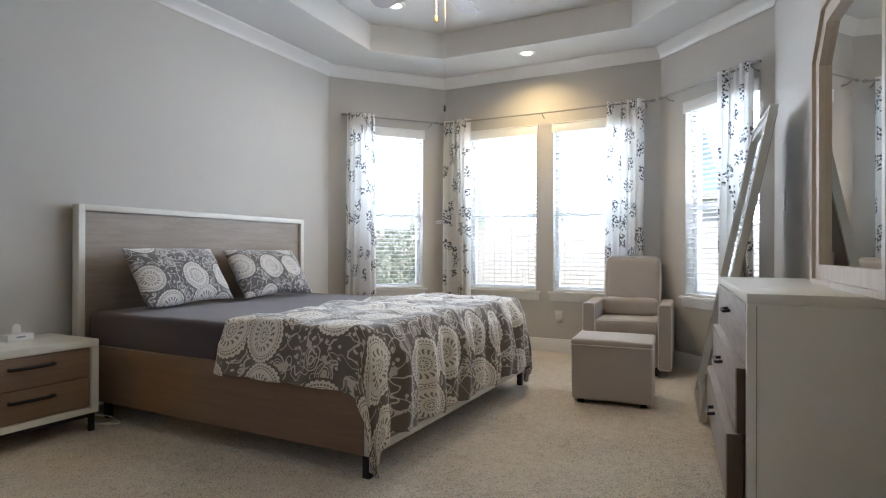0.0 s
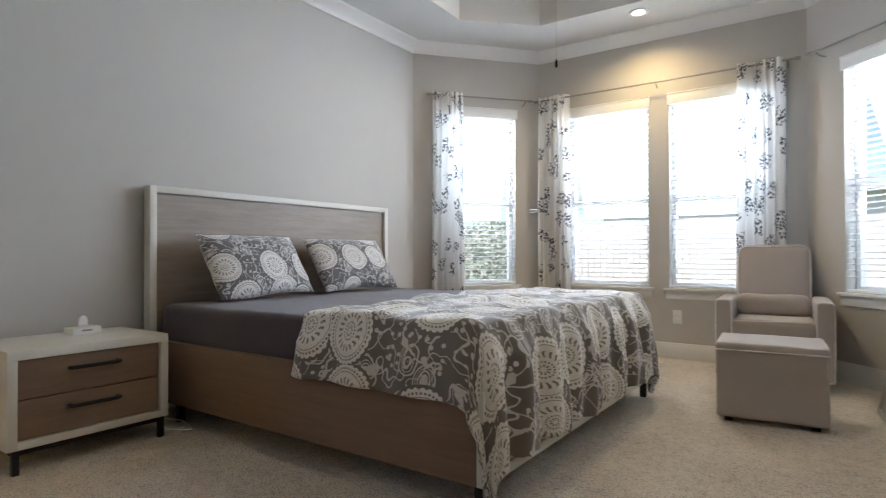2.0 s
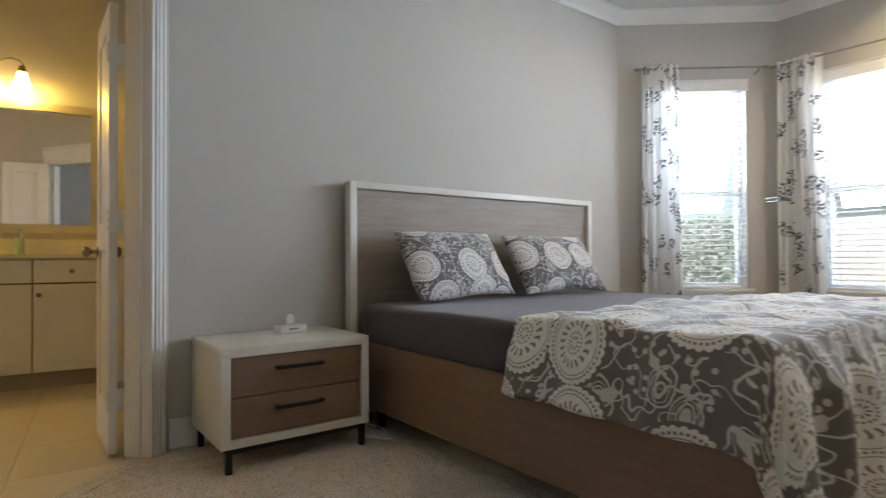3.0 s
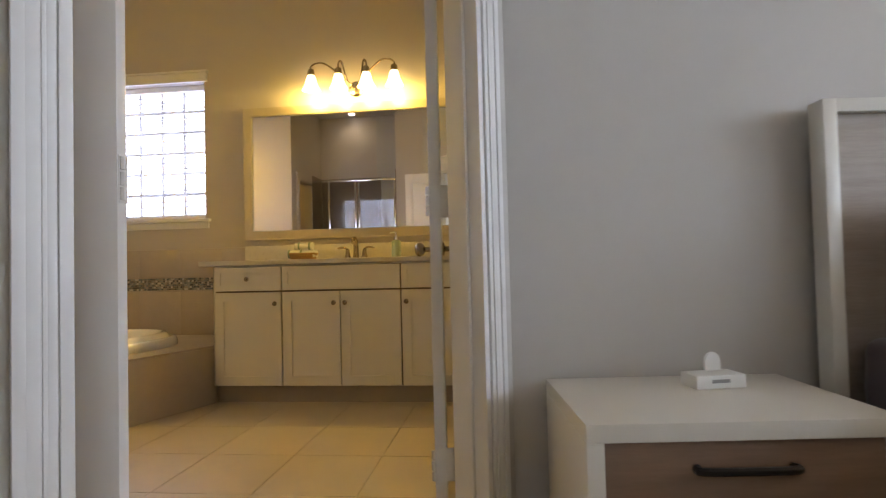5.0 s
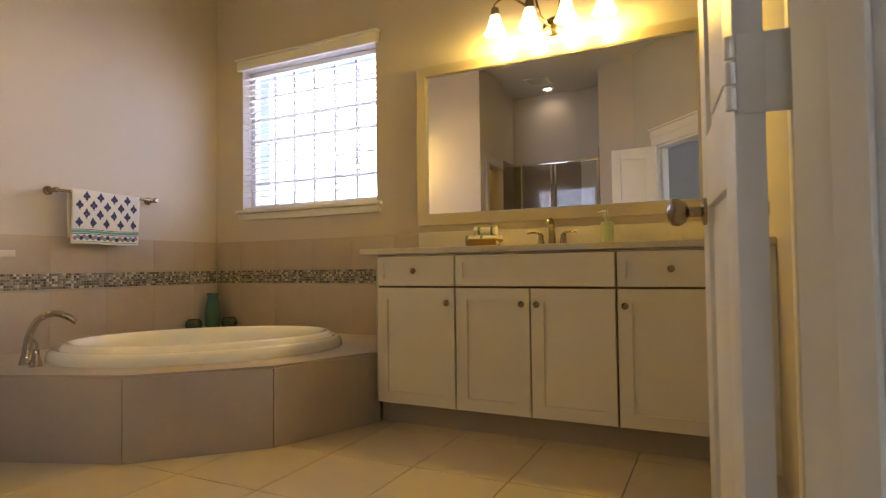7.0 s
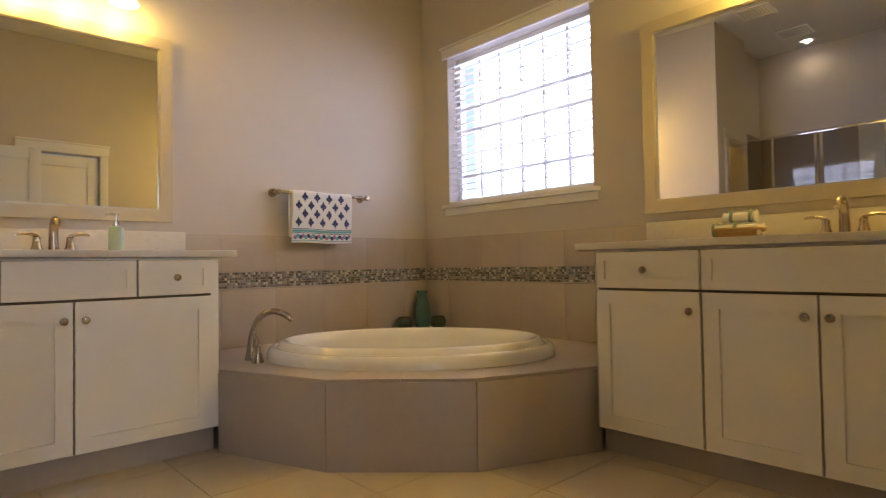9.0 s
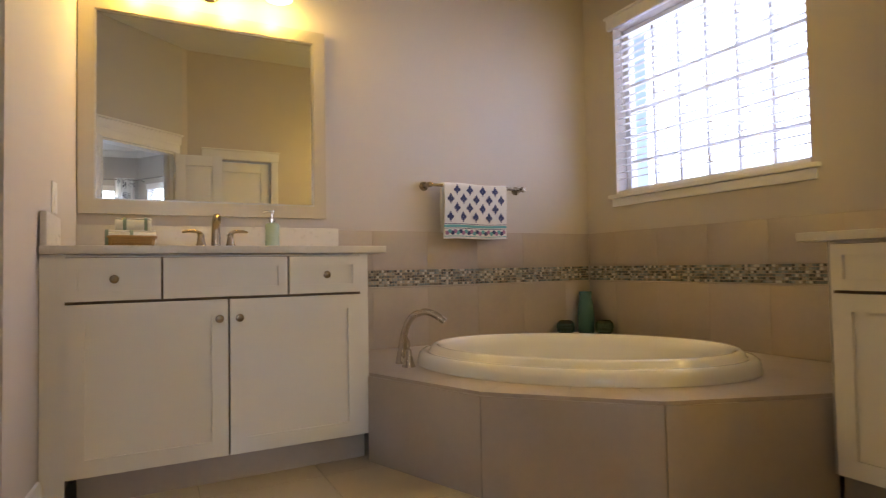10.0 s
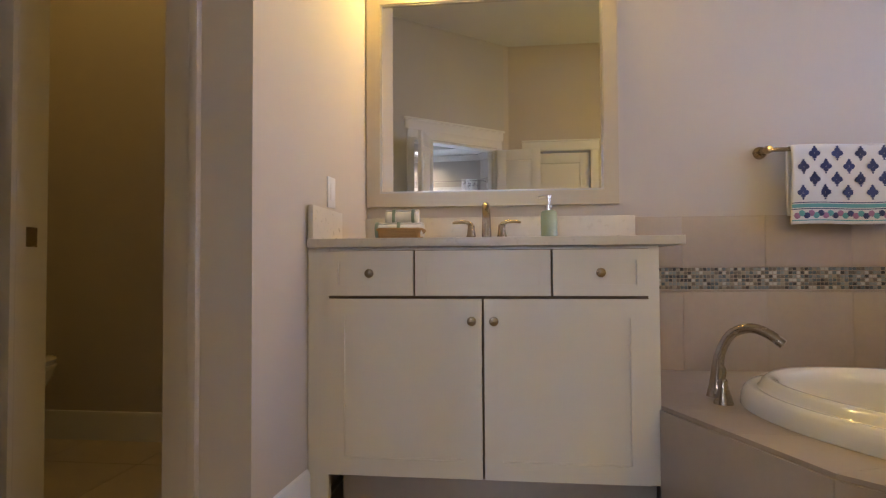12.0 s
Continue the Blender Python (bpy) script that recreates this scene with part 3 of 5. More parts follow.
# ---------------------------------------------------------------- outside
hedge_bm = bmesh.new()
rnd = random.Random(4)
for _ in range(9000):
    x, y, z = rnd.uniform(-8.5, -3.9), rnd.uniform(9.0, 10.2), rnd.uniform(-0.2, 1.35)
    a, b = rnd.uniform(0, 6.28), rnd.uniform(-0.9, 0.9)
    s = rnd.uniform(0.03, 0.06)
    u = Vector((math.cos(a) * math.cos(b), math.sin(a) * math.cos(b), math.sin(b)))
    w = u.orthogonal().normalized() * s * 0.5
    c = Vector((x, y, z + 0.15 * math.sin(x * 2.3)))
    hedge_bm.faces.new([hedge_bm.verts.new(v) for v in (c - u * s, c + w, c + u * s, c - w)])
tagged(solo("hedge", hedge_bm, "foliage", "green clipped hedge in the garden", "hedge"), kind="stuff")
fence = thing("fence", "pale sunlit board fence across the garden", "fence", pose(0, 13.0, -0.25))
plank = boxes((-0.068, 0.068, -0.01, 0.01, 0.0, 1.8))
plank_me = mesh_of("fence_board", plank, 30)
plank_me.materials.append(M["fence"])
for i in range(90):
    part("fence_board", plank_me, "fence", fence, at=pose(-9 + 0.145 * i, 0.003 * (i % 3), 0.01 * ((i * 7) % 4)))
for z in (0.3, 1.4):
    part("fence_rail", boxes((-9.1, 4.1, 0.02, 0.06, z, z + 0.09)), "fence", fence)
house = thing("neighbour_house", "pale neighbouring house with a dark roof", "house", pose(0.5, 20, -0.25))
part("wall", boxes((-7, 7, 0, 8, 0, 2.9)), "siding", house)
part("roof", prism([(-7.5, -0.5), (7.5, -0.5), (7.5, 8.5), (-7.5, 8.5)], 2.9, 3.1), "roof", house)
for x in (-4.5, 0.5, 4.5):
    w = part("window", boxes((x - 0.5, x + 0.5, -0.03, 0.0, 1.0, 2.2), bevel=0.005), "vinyl", house)
    part("pane", boxes((x - 0.44, x + 0.44, -0.036, -0.031, 1.06, 2.14)), "showerglass", w)

# ---------------------------------------------------------------- bed
bed = thing("bed", "king platform bed in greywashed oak with cream edging", "bed", pose(-2.97, 2.14, 0))
BW, BL = 2.05, 2.25
hb = part("headboard", boxes((0.012, 0.045, 0.04, BW - 0.04, 0.12, 1.262)), "greywood_y", bed)
part("headboard_frame", boxes((0.004, 0.072, 0.0, 0.04, 0.0, 1.30), (0.004, 0.072, BW - 0.04, BW, 0.0, 1.30), (0.004, 0.072, 0.0401, BW - 0.0401, 1.262, 1.30), bevel=0.002), "cream", bed, "cream lacquered edging")
for y in (0.0, BW - 0.035):
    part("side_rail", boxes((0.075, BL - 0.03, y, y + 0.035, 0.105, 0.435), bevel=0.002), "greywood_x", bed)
part("foot_rail", boxes((BL - 0.028, BL - 0.004, 0.04, BW - 0.04, 0.14, 0.42)), "greywood_y", bed)
part("foot_frame", boxes((BL - 0.03, BL, 0.0, 0.038, 0.105, 0.435), (BL - 0.03, BL, BW - 0.038, BW, 0.105, 0.435), (BL - 0.03, BL, 0.0382, BW - 0.0382, 0.105, 0.142), bevel=0.002), "cream", bed, "cream lacquered edging")
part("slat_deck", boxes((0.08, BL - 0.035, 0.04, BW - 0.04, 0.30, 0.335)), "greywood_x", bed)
leg_bm = boxes((-0.018, 0.018, -0.018, 0.018, 0.0, 0.107), bevel=0.002)
leg_me = mesh_of("leg", leg_bm, 30)
leg_me.materials.append(M["black"])
for x, y in ((BL - 0.03, 0.03), (BL - 0.03, BW - 0.03), (0.3, 0.05), (0.3, BW - 0.05)):
    part("leg", leg_me, "black", bed, "black metal leg", at=pose(x, y, 0))
part("centre_leg", boxes((1.1, 1.15, 1.0, 1.05, 0.0, 0.3), (0.4, 2.0, 1.0, 1.05, 0.26, 0.3)), "black", bed)

# Mattress in its fitted sheet, slightly slack
X0, X1, Y0, Y1, TOP = -2.89, -0.79, 2.20, 4.13, 0.628


def soft_box(x0, x1, y0, y1, z0, z1, r, nx=44, ny=40, amp=0.004, seed=0.0):
    bm = bmesh.new()
    box(bm, x0, x1, y0, y1, z0, z1)
    bmesh.ops.bevel(bm, geom=list(bm.edges), offset=r, segments=5, profile=0.55, affect="EDGES")
    bmesh.ops.subdivide_edges(bm, edges=[e for e in bm.edges if e.calc_length() > 0.15], cuts=14, use_grid_fill=True)
    for v in bm.verts:
        k = noise.noise(Vector((v.co.x * 5 + seed, v.co.y * 5, v.co.z * 7))) + 0.6 * noise.noise(Vector((v.co.x * 13, v.co.y * 11 + seed, v.co.z * 15)))
        v.co += v.normal * amp * k
    return bm


mattress = solo("mattress", soft_box(X0, X1, Y0, Y1, 0.337, TOP, 0.05, amp=0.007), "sheet", "thick mattress in a plum-grey fitted sheet on the bed", "mattress", smooth=60)

# Duvet: drawn back from the pillows, hanging over the foot and the sides
S0, S1, T0, T1 = -1.67, -0.745 + 0.465, 2.14 - 0.235, 4.19 + 0.24
XE, YE0, YE1 = -0.80, 2.205, 4.125


def duvet_at(u, v):
    t = T0 + (T1 - T0) * v
    s0 = S0 + 0.05 * math.sin(v * 9.0) - 0.07 * v + 0.03 * math.sin(v * 23 + 1)
    s = s0 + (S1 - s0) * u
    os, ot = max(0.0, s - XE), max(0.0, YE0 - t, t - YE1)
    sign = -1 if t < YE0 else 1
    drop = (os ** 1.18 + ot ** 1.18) ** (1 / 1.18)
    soft = 0.06
    fall = max(0.0, drop - soft * 0.45) if drop > soft else drop * drop / (2 * soft) * 1.1
    puff = 0.022 * noise.noise(Vector((s * 4.2, t * 4.2, 1.0))) + 0.012 * noise.noise(Vector((s * 11, t * 9, 4.0)))
    quilt = 0.012 * (1 - abs(math.sin(s * 7)) ** 6) * (1 - abs(math.sin(t * 7)) ** 6)
    hang = min(1.0, drop / 0.15)
    flare = 0.055 + 0.05 * min(1.0, fall / 0.4)
    fold = (0.022 * math.sin(t * 21 + 2 * math.sin(t * 3)) + 0.014 * math.sin(t * 47 + s * 5) + 0.02 * noise.noise(Vector((t * 6, s * 2, 2)))) * min(1.0, fall / 0.2)
    fold2 = (0.016 * math.sin(s * 23) + 0.014 * noise.noise(Vector((s * 7, t * 3, 9)))) * min(1.0, fall / 0.15)
    wx = os / (os + ot + 1e-6)
    x = min(s, XE) + (min(os, 0.03) + flare * hang * wx + fold * wx if os else 0)
    y = min(max(t, YE0), YE1) + sign * ((min(ot, 0.03) + flare * hang * (1 - wx) + fold2 * (1 - wx)) if ot else 0)
    z = TOP + 0.034 + (puff + quilt) * (1 - 0.7 * hang) - fall
    edge = min(u, 0.06) / 0.06
    return (x, y, max(z - 0.022 * (1 - edge) * (1 - hang), 0.035))


duvet_bm = sheet_mesh(120, 150, duvet_at, lambda u, v: (S0 + (S1 - S0) * u, T0 + (T1 - T0) * v))
duvet = solo("duvet", duvet_bm, "duvet", "grey duvet with pale medallions pulled over the foot of the bed", "duvet", smooth=None)
thicken = duvet.modifiers.new("thickness", "SOLIDIFY")
thicken.thickness, thicken.offset = 0.014, -1.0


def pillow(y, tilt, yaw, label, seed):
    w, h, fat = 0.72, 0.435, 0.08
    flange = 0.03
    bm = bmesh.new()
    lay = bm.loops.layers.uv.new("UVMap")
    n = 36
    for side in (1, -1):
        grid = []
        for i in range(n + 1):
            row = []
            for j in range(n + 1):
                a, b = 2 * i / n - 1, 2 * j / n - 1
                body = max(0.0, (1 - abs(a) ** 3.2)) ** 0.6 * max(0.0, (1 - abs(b) ** 3.0)) ** 0.6
                pull = 1 - 0.05 * (1 - body) * (1 - abs(a) * abs(b))
                wr = 0.012 * noise.noise(Vector((a * 3 + seed, b * 3, side))) + 0.006 * noise.noise(Vector((a * 9 + seed, b * 8, side)))
                sag = 0.02 * (1 - b) * math.sin(a * 3.1 + seed)
                row.append(bm.verts.new((a * w / 2 * pull, side * (fat * body + wr * body + 0.003), h / 2 + b * h / 2 * pull + sag * 0.3)))
            grid.append(row)
        for i in range(n):
            for j in range(n):
                q = (grid[i][j], grid[i + 1][j], grid[i + 1][j + 1], grid[i][j + 1])
                f = bm.faces.new(q if side < 0 else q[::-1])
                f.smooth = True
                for l in f.loops:
                    l[lay].uv = (l.vert.co.x + seed, l.vert.co.z + seed * 0.37)
    bmesh.ops.remove_doubles(bm, verts=bm.verts, dist=0.0075)
    return solo("pillow", bm, "sham", label, "pillow", pose(-2.56, y, TOP + 0.03, 0, 0, 0) @ Matrix.Rotation(radians(90 + yaw), 4, "Z") @ Matrix.Rotation(radians(-tilt), 4, "X"), smooth=None, group="pillows on the bed")


pillow(2.705, 33, 3, "plump grey pillow with pale medallions leaning on the headboard", 0.31)
pillow(3.53, 35, -3, "grey pillow with pale medallions leaning on the headboard", 1.77)

# ---------------------------------------------------------------- nightstand
night = thing("nightstand", "cream nightstand with two oak drawers beside the bed", "nightstand", pose(-2.975, 1.345, 0))
ND, NW, NH = 0.485, 0.675, 0.512
part("top_panel", boxes((0, ND, 0, NW, NH - 0.04, NH), bevel=0.003), "cream", night)
for y in (0, NW - 0.038):
    part("side_panel", boxes((0, ND, y, y + 0.038, 0.102, NH - 0.0401), bevel=0.002), "cream", night)
part("bottom_panel", boxes((0, ND, 0.0381, NW - 0.0381, 0.102, 0.135), bevel=0.002), "cream", night)
part("back_panel", boxes((0.004, 0.014, 0.0381, NW - 0.0381, 0.1351, NH - 0.0401)), "cream", night)
zmid = (0.135 + NH - 0.04) / 2
for z0, z1 in ((0.138, zmid - 0.0025), (zmid + 0.0025, NH - 0.043)):
    d = part("drawer", boxes((0.02, ND - 0.014, 0.042, NW - 0.042, z0, z1), bevel=0.0015), "greywood_n", night)
    zc = (z0 + z1) / 2 + 0.025
    part("handle", tube(curve_points([(ND - 0.015, 0.235, zc), (ND + 0.008, 0.237, zc), (ND + 0.012, 0.335, zc), (ND + 0.008, 0.433, zc), (ND - 0.015, 0.435, zc)], 4), 0.009, 8), "black", d, "dark bronze bar handle")
for y in (0.02, NW - 0.045):
    for x in (0.02, ND - 0.029):
        part("leg", boxes((x, x + 0.026, y, y + 0.026, 0.0, 0.101), bevel=0.002), "black", night)
    part("base_rail", boxes((0.057, ND - 0.041, y + 0.003, y + 0.023, 0.078, 0.101)), "black", night)
for x in (0.033, ND - 0.037):
    part("base_rail", boxes((x, x + 0.02, 0.047, NW - 0.0452, 0.078, 0.101)), "black", night)

tissue = thing("white_box_gadget", "small white box with an upright white tab on the nightstand", "box", pose(-2.83, 1.768, NH, 0, 0, 8))
part("body", boxes((-0.04, 0.04, -0.07, 0.07, 0.0, 0.036), bevel=0.004), "plastic", tissue)
part("tab", prism([(-0.004, -0.022), (0.004, -0.022), (0.004, 0.022), (-0.004, 0.022)], 0.042, 0.065), "plastic", tissue)
tab = bmesh.new()
vs = [(0.022 * math.cos(a), 0.065 + 0.026 * math.sin(a)) for a in [math.pi * i / 12 for i in range(13)]]
f0, f1 = [tab.verts.new((-0.004, y, z)) for y, z in vs], [tab.verts.new((0.004, y, z)) for y, z in vs]
tab.faces.new(f0)
tab.faces.new(f1[::-1])
for i in range(13):
    tab.faces.new((f0[i], f0[(i + 1) % 13], f1[(i + 1) % 13], f1[i]))
bmesh.ops.recalc_face_normals(tab, faces=tab.faces)
part("tab", tab, "plastic", tissue)
part("print_bar", boxes((0.0452, 0.046, -0.03, 0.02, 0.017, 0.026)), "greyink", tissue)

cable = curve_points([(-2.93, 2.07, 0.012), (-2.75, 2.09, 0.008), (-2.62, 2.03, 0.008), (-2.52, 2.11, 0.01), (-2.60, 2.16, 0.02), (-2.70, 2.10, 0.03), (-2.58, 2.06, 0.012), (-2.47, 2.13, 0.008), (-2.66, 2.19, 0.01)], 8)
solo("power_cable", tube(cable, 0.0035, 6), "plastic", "tangled white cable on the carpet under the bed", "cable")

# ---------------------------------------------------------------- armchair and ottoman
chair = thing("glider_armchair", "beige upholstered glider armchair with pale piping by the window", "armchair", pose(-0.095, 4.87, 0, 0, 0, 4))
CW = 0.70


def cushion(x0, x1, y0, y1, z0, z1, r, amp=0.004, seed=1.0, cuts=5):
    bm = bmesh.new()
    box(bm, x0, x1, y0, y1, z0, z1)
    bmesh.ops.bevel(bm, geom=list(bm.edges), offset=r, segments=4, profile=0.6, affect="EDGES")
    bmesh.ops.subdivide_edges(bm, edges=[e for e in bm.edges if e.calc_length() > 0.12], cuts=cuts, use_grid_fill=True)
    for v in bm.verts:
        v.co += v.normal * amp * (noise.noise(v.co * 6 + Vector((seed, 0, 0))) + 0.5)
    return bm


def outline(x0, x1, z0, z1, r, y):
    """A rounded rectangle's outline in a plane y, as points."""
    out = []
    for cx, cz, a in ((x1 - r, z1 - r, 0), (x0 + r, z1 - r, 90), (x0 + r, z0 + r, 180), (x1 - r, z0 + r, 270)):
        out += [(cx + r * math.cos(radians(a + k * 15)), y, cz + r * math.sin(radians(a + k * 15))) for k in range(7)]
    return out + out[:1]


for s in (-1, 1):
    x0, x1 = sorted((s * (CW / 2 - 0.105), s * CW / 2))
    arm = part("arm", cushion(x0, x1, 0.0, 0.66, 0.06, 0.585, 0.022), "linen", chair)
    part("piping", tube(outline(x0 + 0.004, x1 - 0.004, 0.07, 0.583, 0.025, 0.002), 0.0045, 6), "piping", arm)
part("seat_base", cushion(-CW / 2 + 0.107, CW / 2 - 0.107, 0.02, 0.62, 0.08, 0.33, 0.02), "linen", chair)
seat = part("seat_cushion", cushion(-CW / 2 + 0.108, CW / 2 - 0.108, -0.01, 0.52, 0.332, 0.45, 0.035, 0.008), "linen", chair)
part("piping", tube([(x, -0.004, 0.447 + 0.004 * math.sin(x * 9)) for x in [-0.23 + 0.046 * i for i in range(11)]], 0.0045, 6), "piping", seat)
back = part("backrest", cushion(-0.238, 0.238, 0.0, 0.15, 0.0, 0.62, 0.06, 0.008), "linen", chair, at=pose(0, 0.50, 0.36, -12, 0, 0))
part("piping", tube(outline(-0.236, 0.236, 0.02, 0.625, 0.065, 0.01), 0.0055, 6), "piping", back)
part("base", boxes((-0.25, 0.25, 0.06, 0.56, 0.0, 0.079), bevel=0.01), "black", chair)
solo("lumbar_cushion", cushion(-0.222, 0.222, 0.36, 0.475, 0.462, 0.60, 0.045, 0.012, 5.0), "linen", "small beige lumbar cushion on the armchair", "cushion", pose(-0.095, 4.87, 0, 0, 0, 4), smooth=60)

ott = thing("ottoman", "beige upholstered cube ottoman with pale piping", "ottoman", pose(-0.02, 3.875, 0, 0, 0, 5))
body = part("body", cushion(-0.255, 0.255, 0.0, 0.43, 0.03, 0.40, 0.018, 0.004), "linen", ott)
lid = part("top", cushion(-0.258, 0.258, -0.004, 0.434, 0.385, 0.425, 0.016, 0.006, 3.0), "linen", ott)
part("piping", tube([(-0.258, -0.006, 0.392), (0.258, -0.006, 0.392), (0.26, 0.436, 0.392), (-0.26, 0.436, 0.392), (-0.258, -0.006, 0.392)], 0.0045, 6), "piping", lid)
for x in (-0.2, 0.2):
    for y in (0.06, 0.37):
        part("foot", boxes((x - 0.02, x + 0.02, y - 0.02, y + 0.02, 0.0, 0.034), bevel=0.003), "black", ott)

# ---------------------------------------------------------------- dresser, mirrors
TURNED = math.degrees(math.atan2(0.622 - 0.744, 3.60 - 2.24))
dress = thing("dresser", "cream dresser with weathered grey drawers standing slightly open", "dresser", pose(0.744, 2.24, 0, 0, 0, -TURNED))
DL, DD, DH = 1.365, 0.42, 0.876
part("top_panel", boxes((0, DD, 0, DL, DH - 0.035, DH), bevel=0.003), "cream", dress)
for y in (0.0, DL - 0.035):
    part("side_panel", boxes((0.0, DD, y, y + 0.035, 0.12, DH - 0.0351), bevel=0.002), "cream", dress)
# Thin dark strip: the shade of the side seam, put in as colour
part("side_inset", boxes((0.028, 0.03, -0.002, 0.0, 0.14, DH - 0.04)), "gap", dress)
part("bottom_panel", boxes((0.0, DD, 0.0351, DL - 0.0351, 0.12, 0.15)), "cream", dress)
part("back_panel", boxes((DD - 0.012, DD - 0.002, 0.0351, DL - 0.0351, 0.1501, DH - 0.0351)), "cream", dress)
# Dark filling block; its colour stands in for shade behind the drawers
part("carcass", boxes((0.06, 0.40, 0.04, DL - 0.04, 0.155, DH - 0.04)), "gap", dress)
rows = [(0.155, 0.385, 0.06), (0.39, 0.615, 0.030), (0.62, 0.838, 0.0)]
for z0, z1, outward in rows:
    for y0, y1 in ((0.04, DL - 0.04),):
        o = outward
        d = part("drawer", boxes((-o - 0.001, 0.05 - o, y0, y1, z0, z1), bevel=0.002), "dresserwood", dress)
        if o:
            part("edge", boxes((-o + 0.004, 0.054 - o, y0 - 0.0015, y0 - 0.0002, z0, z1)), "darkwood", d)
        yc, zc = (y0 + y1) / 2, (z0 + z1) / 2 + 0.03
        part("handle", tube(curve_points([(-o, yc - 0.055, zc), (-o - 0.026, yc - 0.053, zc - 0.004), (-o - 0.028, yc, zc - 0.006), (-o - 0.026, yc + 0.053, zc - 0.004), (-o, yc + 0.055, zc)], 4), 0.0075, 8), "black", d, "dark metal pull")
for y in (0.02, DL - 0.055):
    for x in (0.02, DD - 0.05):
        part("leg", boxes((x, x + 0.035, y, y + 0.035, 0.0, 0.119), bevel=0.002), "black", dress)
for x in (0.027, DD - 0.043):
    part("base_rail", boxes((x, x + 0.02, 0.056, DL - 0.056, 0.05, 0.075)), "black", dress)


def arch(w, straight, rise, y, clip=0.12):
    """The outline of a mirror with cut upper corners and a level top."""
    return [(-w / 2, 0), (w / 2, 0), (w / 2, straight), (w / 2 - clip, straight + rise), (-w / 2 + clip, straight + rise), (-w / 2, straight)]


def ring_frame(outer, inner, y0, y1, name="rim"):
    bm = bmesh.new()
    a, b, c, d = ([bm.verts.new((x, y, z)) for x, z in ring] for ring, y in ((outer, y0), (inner, y0), (inner, y1), (outer, y1)))
    n = len(outer)
    for i in range(n):
        j = (i + 1) % n
        for p, q in ((a, b), (b, c), (c, d), (d, a)):
            bm.faces.new((p[i], p[j], q[j], q[i]))
    bmesh.ops.recalc_face_normals(bm, faces=bm.faces)
    return bm


def flat_plate(outer, y0, y1):
    bm = bmesh.new()
    a, b = [bm.verts.new((x, y0, z)) for x, z in outer], [bm.verts.new((x, y1, z)) for x, z in outer]
    bm.faces.new(a)
    bm.faces.new(b[::-1])
    for i in range(len(outer)):
        j = (i + 1) % len(outer)
        bm.faces.new((a[i], a[j], b[j], b[i]))
    bmesh.ops.recalc_face_normals(bm, faces=bm.faces)
    return bm


def inset(poly, d):
    """A convex outline moved inwards by d."""
    c = [sum(p[k] for p in poly) / len(poly) for k in (0, 1)]
    out, n = [], len(poly)
    for i in range(n):
        p0, p1, p2 = Vector(poly[i - 1]), Vector(poly[i]), Vector(poly[(i + 1) % n])
        e1, e2 = (p1 - p0).normalized(), (p2 - p1).normalized()
        n1, n2 = Vector((-e1.y, e1.x)), Vector((-e2.y, e2.x))
        m = (n1 + n2).normalized()
        out.append(tuple(p1 + m * d / max(m.dot(n1), 0.2)))
    return out


vanity_mirror = thing("dresser_mirror", "whitewashed wooden mirror with cut corners standing on the dresser", "mirror", pose(0.744, 2.24, DH, 0, 0, -TURNED) @ pose(DD - 0.030, 0.37, 0, 0, 0, -90))
o0 = arch(1.0, 1.0, 0.19, 0, 0.19)
part("frame_moulding", ring_frame(o0, inset(o0, 0.022), -0.045, 0.03), "whitewash", vanity_mirror)
part("frame_face", ring_frame(inset(o0, 0.0225), inset(o0, 0.085), -0.03, 0.028), "whitewash", vanity_mirror)
part("glass", flat_plate(inset(o0, 0.08), -0.006, 0.0), "mirror", vanity_mirror)
part("backing", flat_plate(inset(o0, 0.03), 0.031, 0.036), "cork", vanity_mirror)

lean = math.degrees(math.atan2(0.36, 1.80))
floor_mirror = thing("floor_mirror", "tall silver-framed floor mirror leaning back on its easel", "mirror", pose(0.50, 4.075, 0.02, 0, 0, -90 + 5.4) @ pose(0, 0, 0, -lean, 0, 0))
r0 = [(-0.375, 0), (0.375, 0), (0.375, 1.86), (-0.375, 1.86)]
part("outer_frame", ring_frame(r0, inset(r0, 0.028), -0.022, 0.02), "silver", floor_mirror)
part("inner_frame", ring_frame(inset(r0, 0.0285), inset(r0, 0.085), -0.012, 0.018), "silver", floor_mirror)
part("bead", ring_frame(inset(r0, 0.0855), inset(r0, 0.098), -0.02, 0.01), "silver", floor_mirror)
part("glass", flat_plate(inset(r0, 0.09), -0.002, 0.003), "mirror", floor_mirror)
part("backing", flat_plate(inset(r0, 0.03), 0.0205, 0.026), "cork", floor_mirror)
for x in (-0.22, 0.22):
    part("easel_leg", tube([(x * 0.55, 0.03, 1.02), (x, 0.42, -0.075)], 0.013, 8), "silver", floor_mirror)
part("easel_bar", tube([(-0.18, 0.27, 0.33), (0.18, 0.27, 0.33)], 0.01, 8), "silver", floor_mirror)

# ---------------------------------------------------------------- curtains


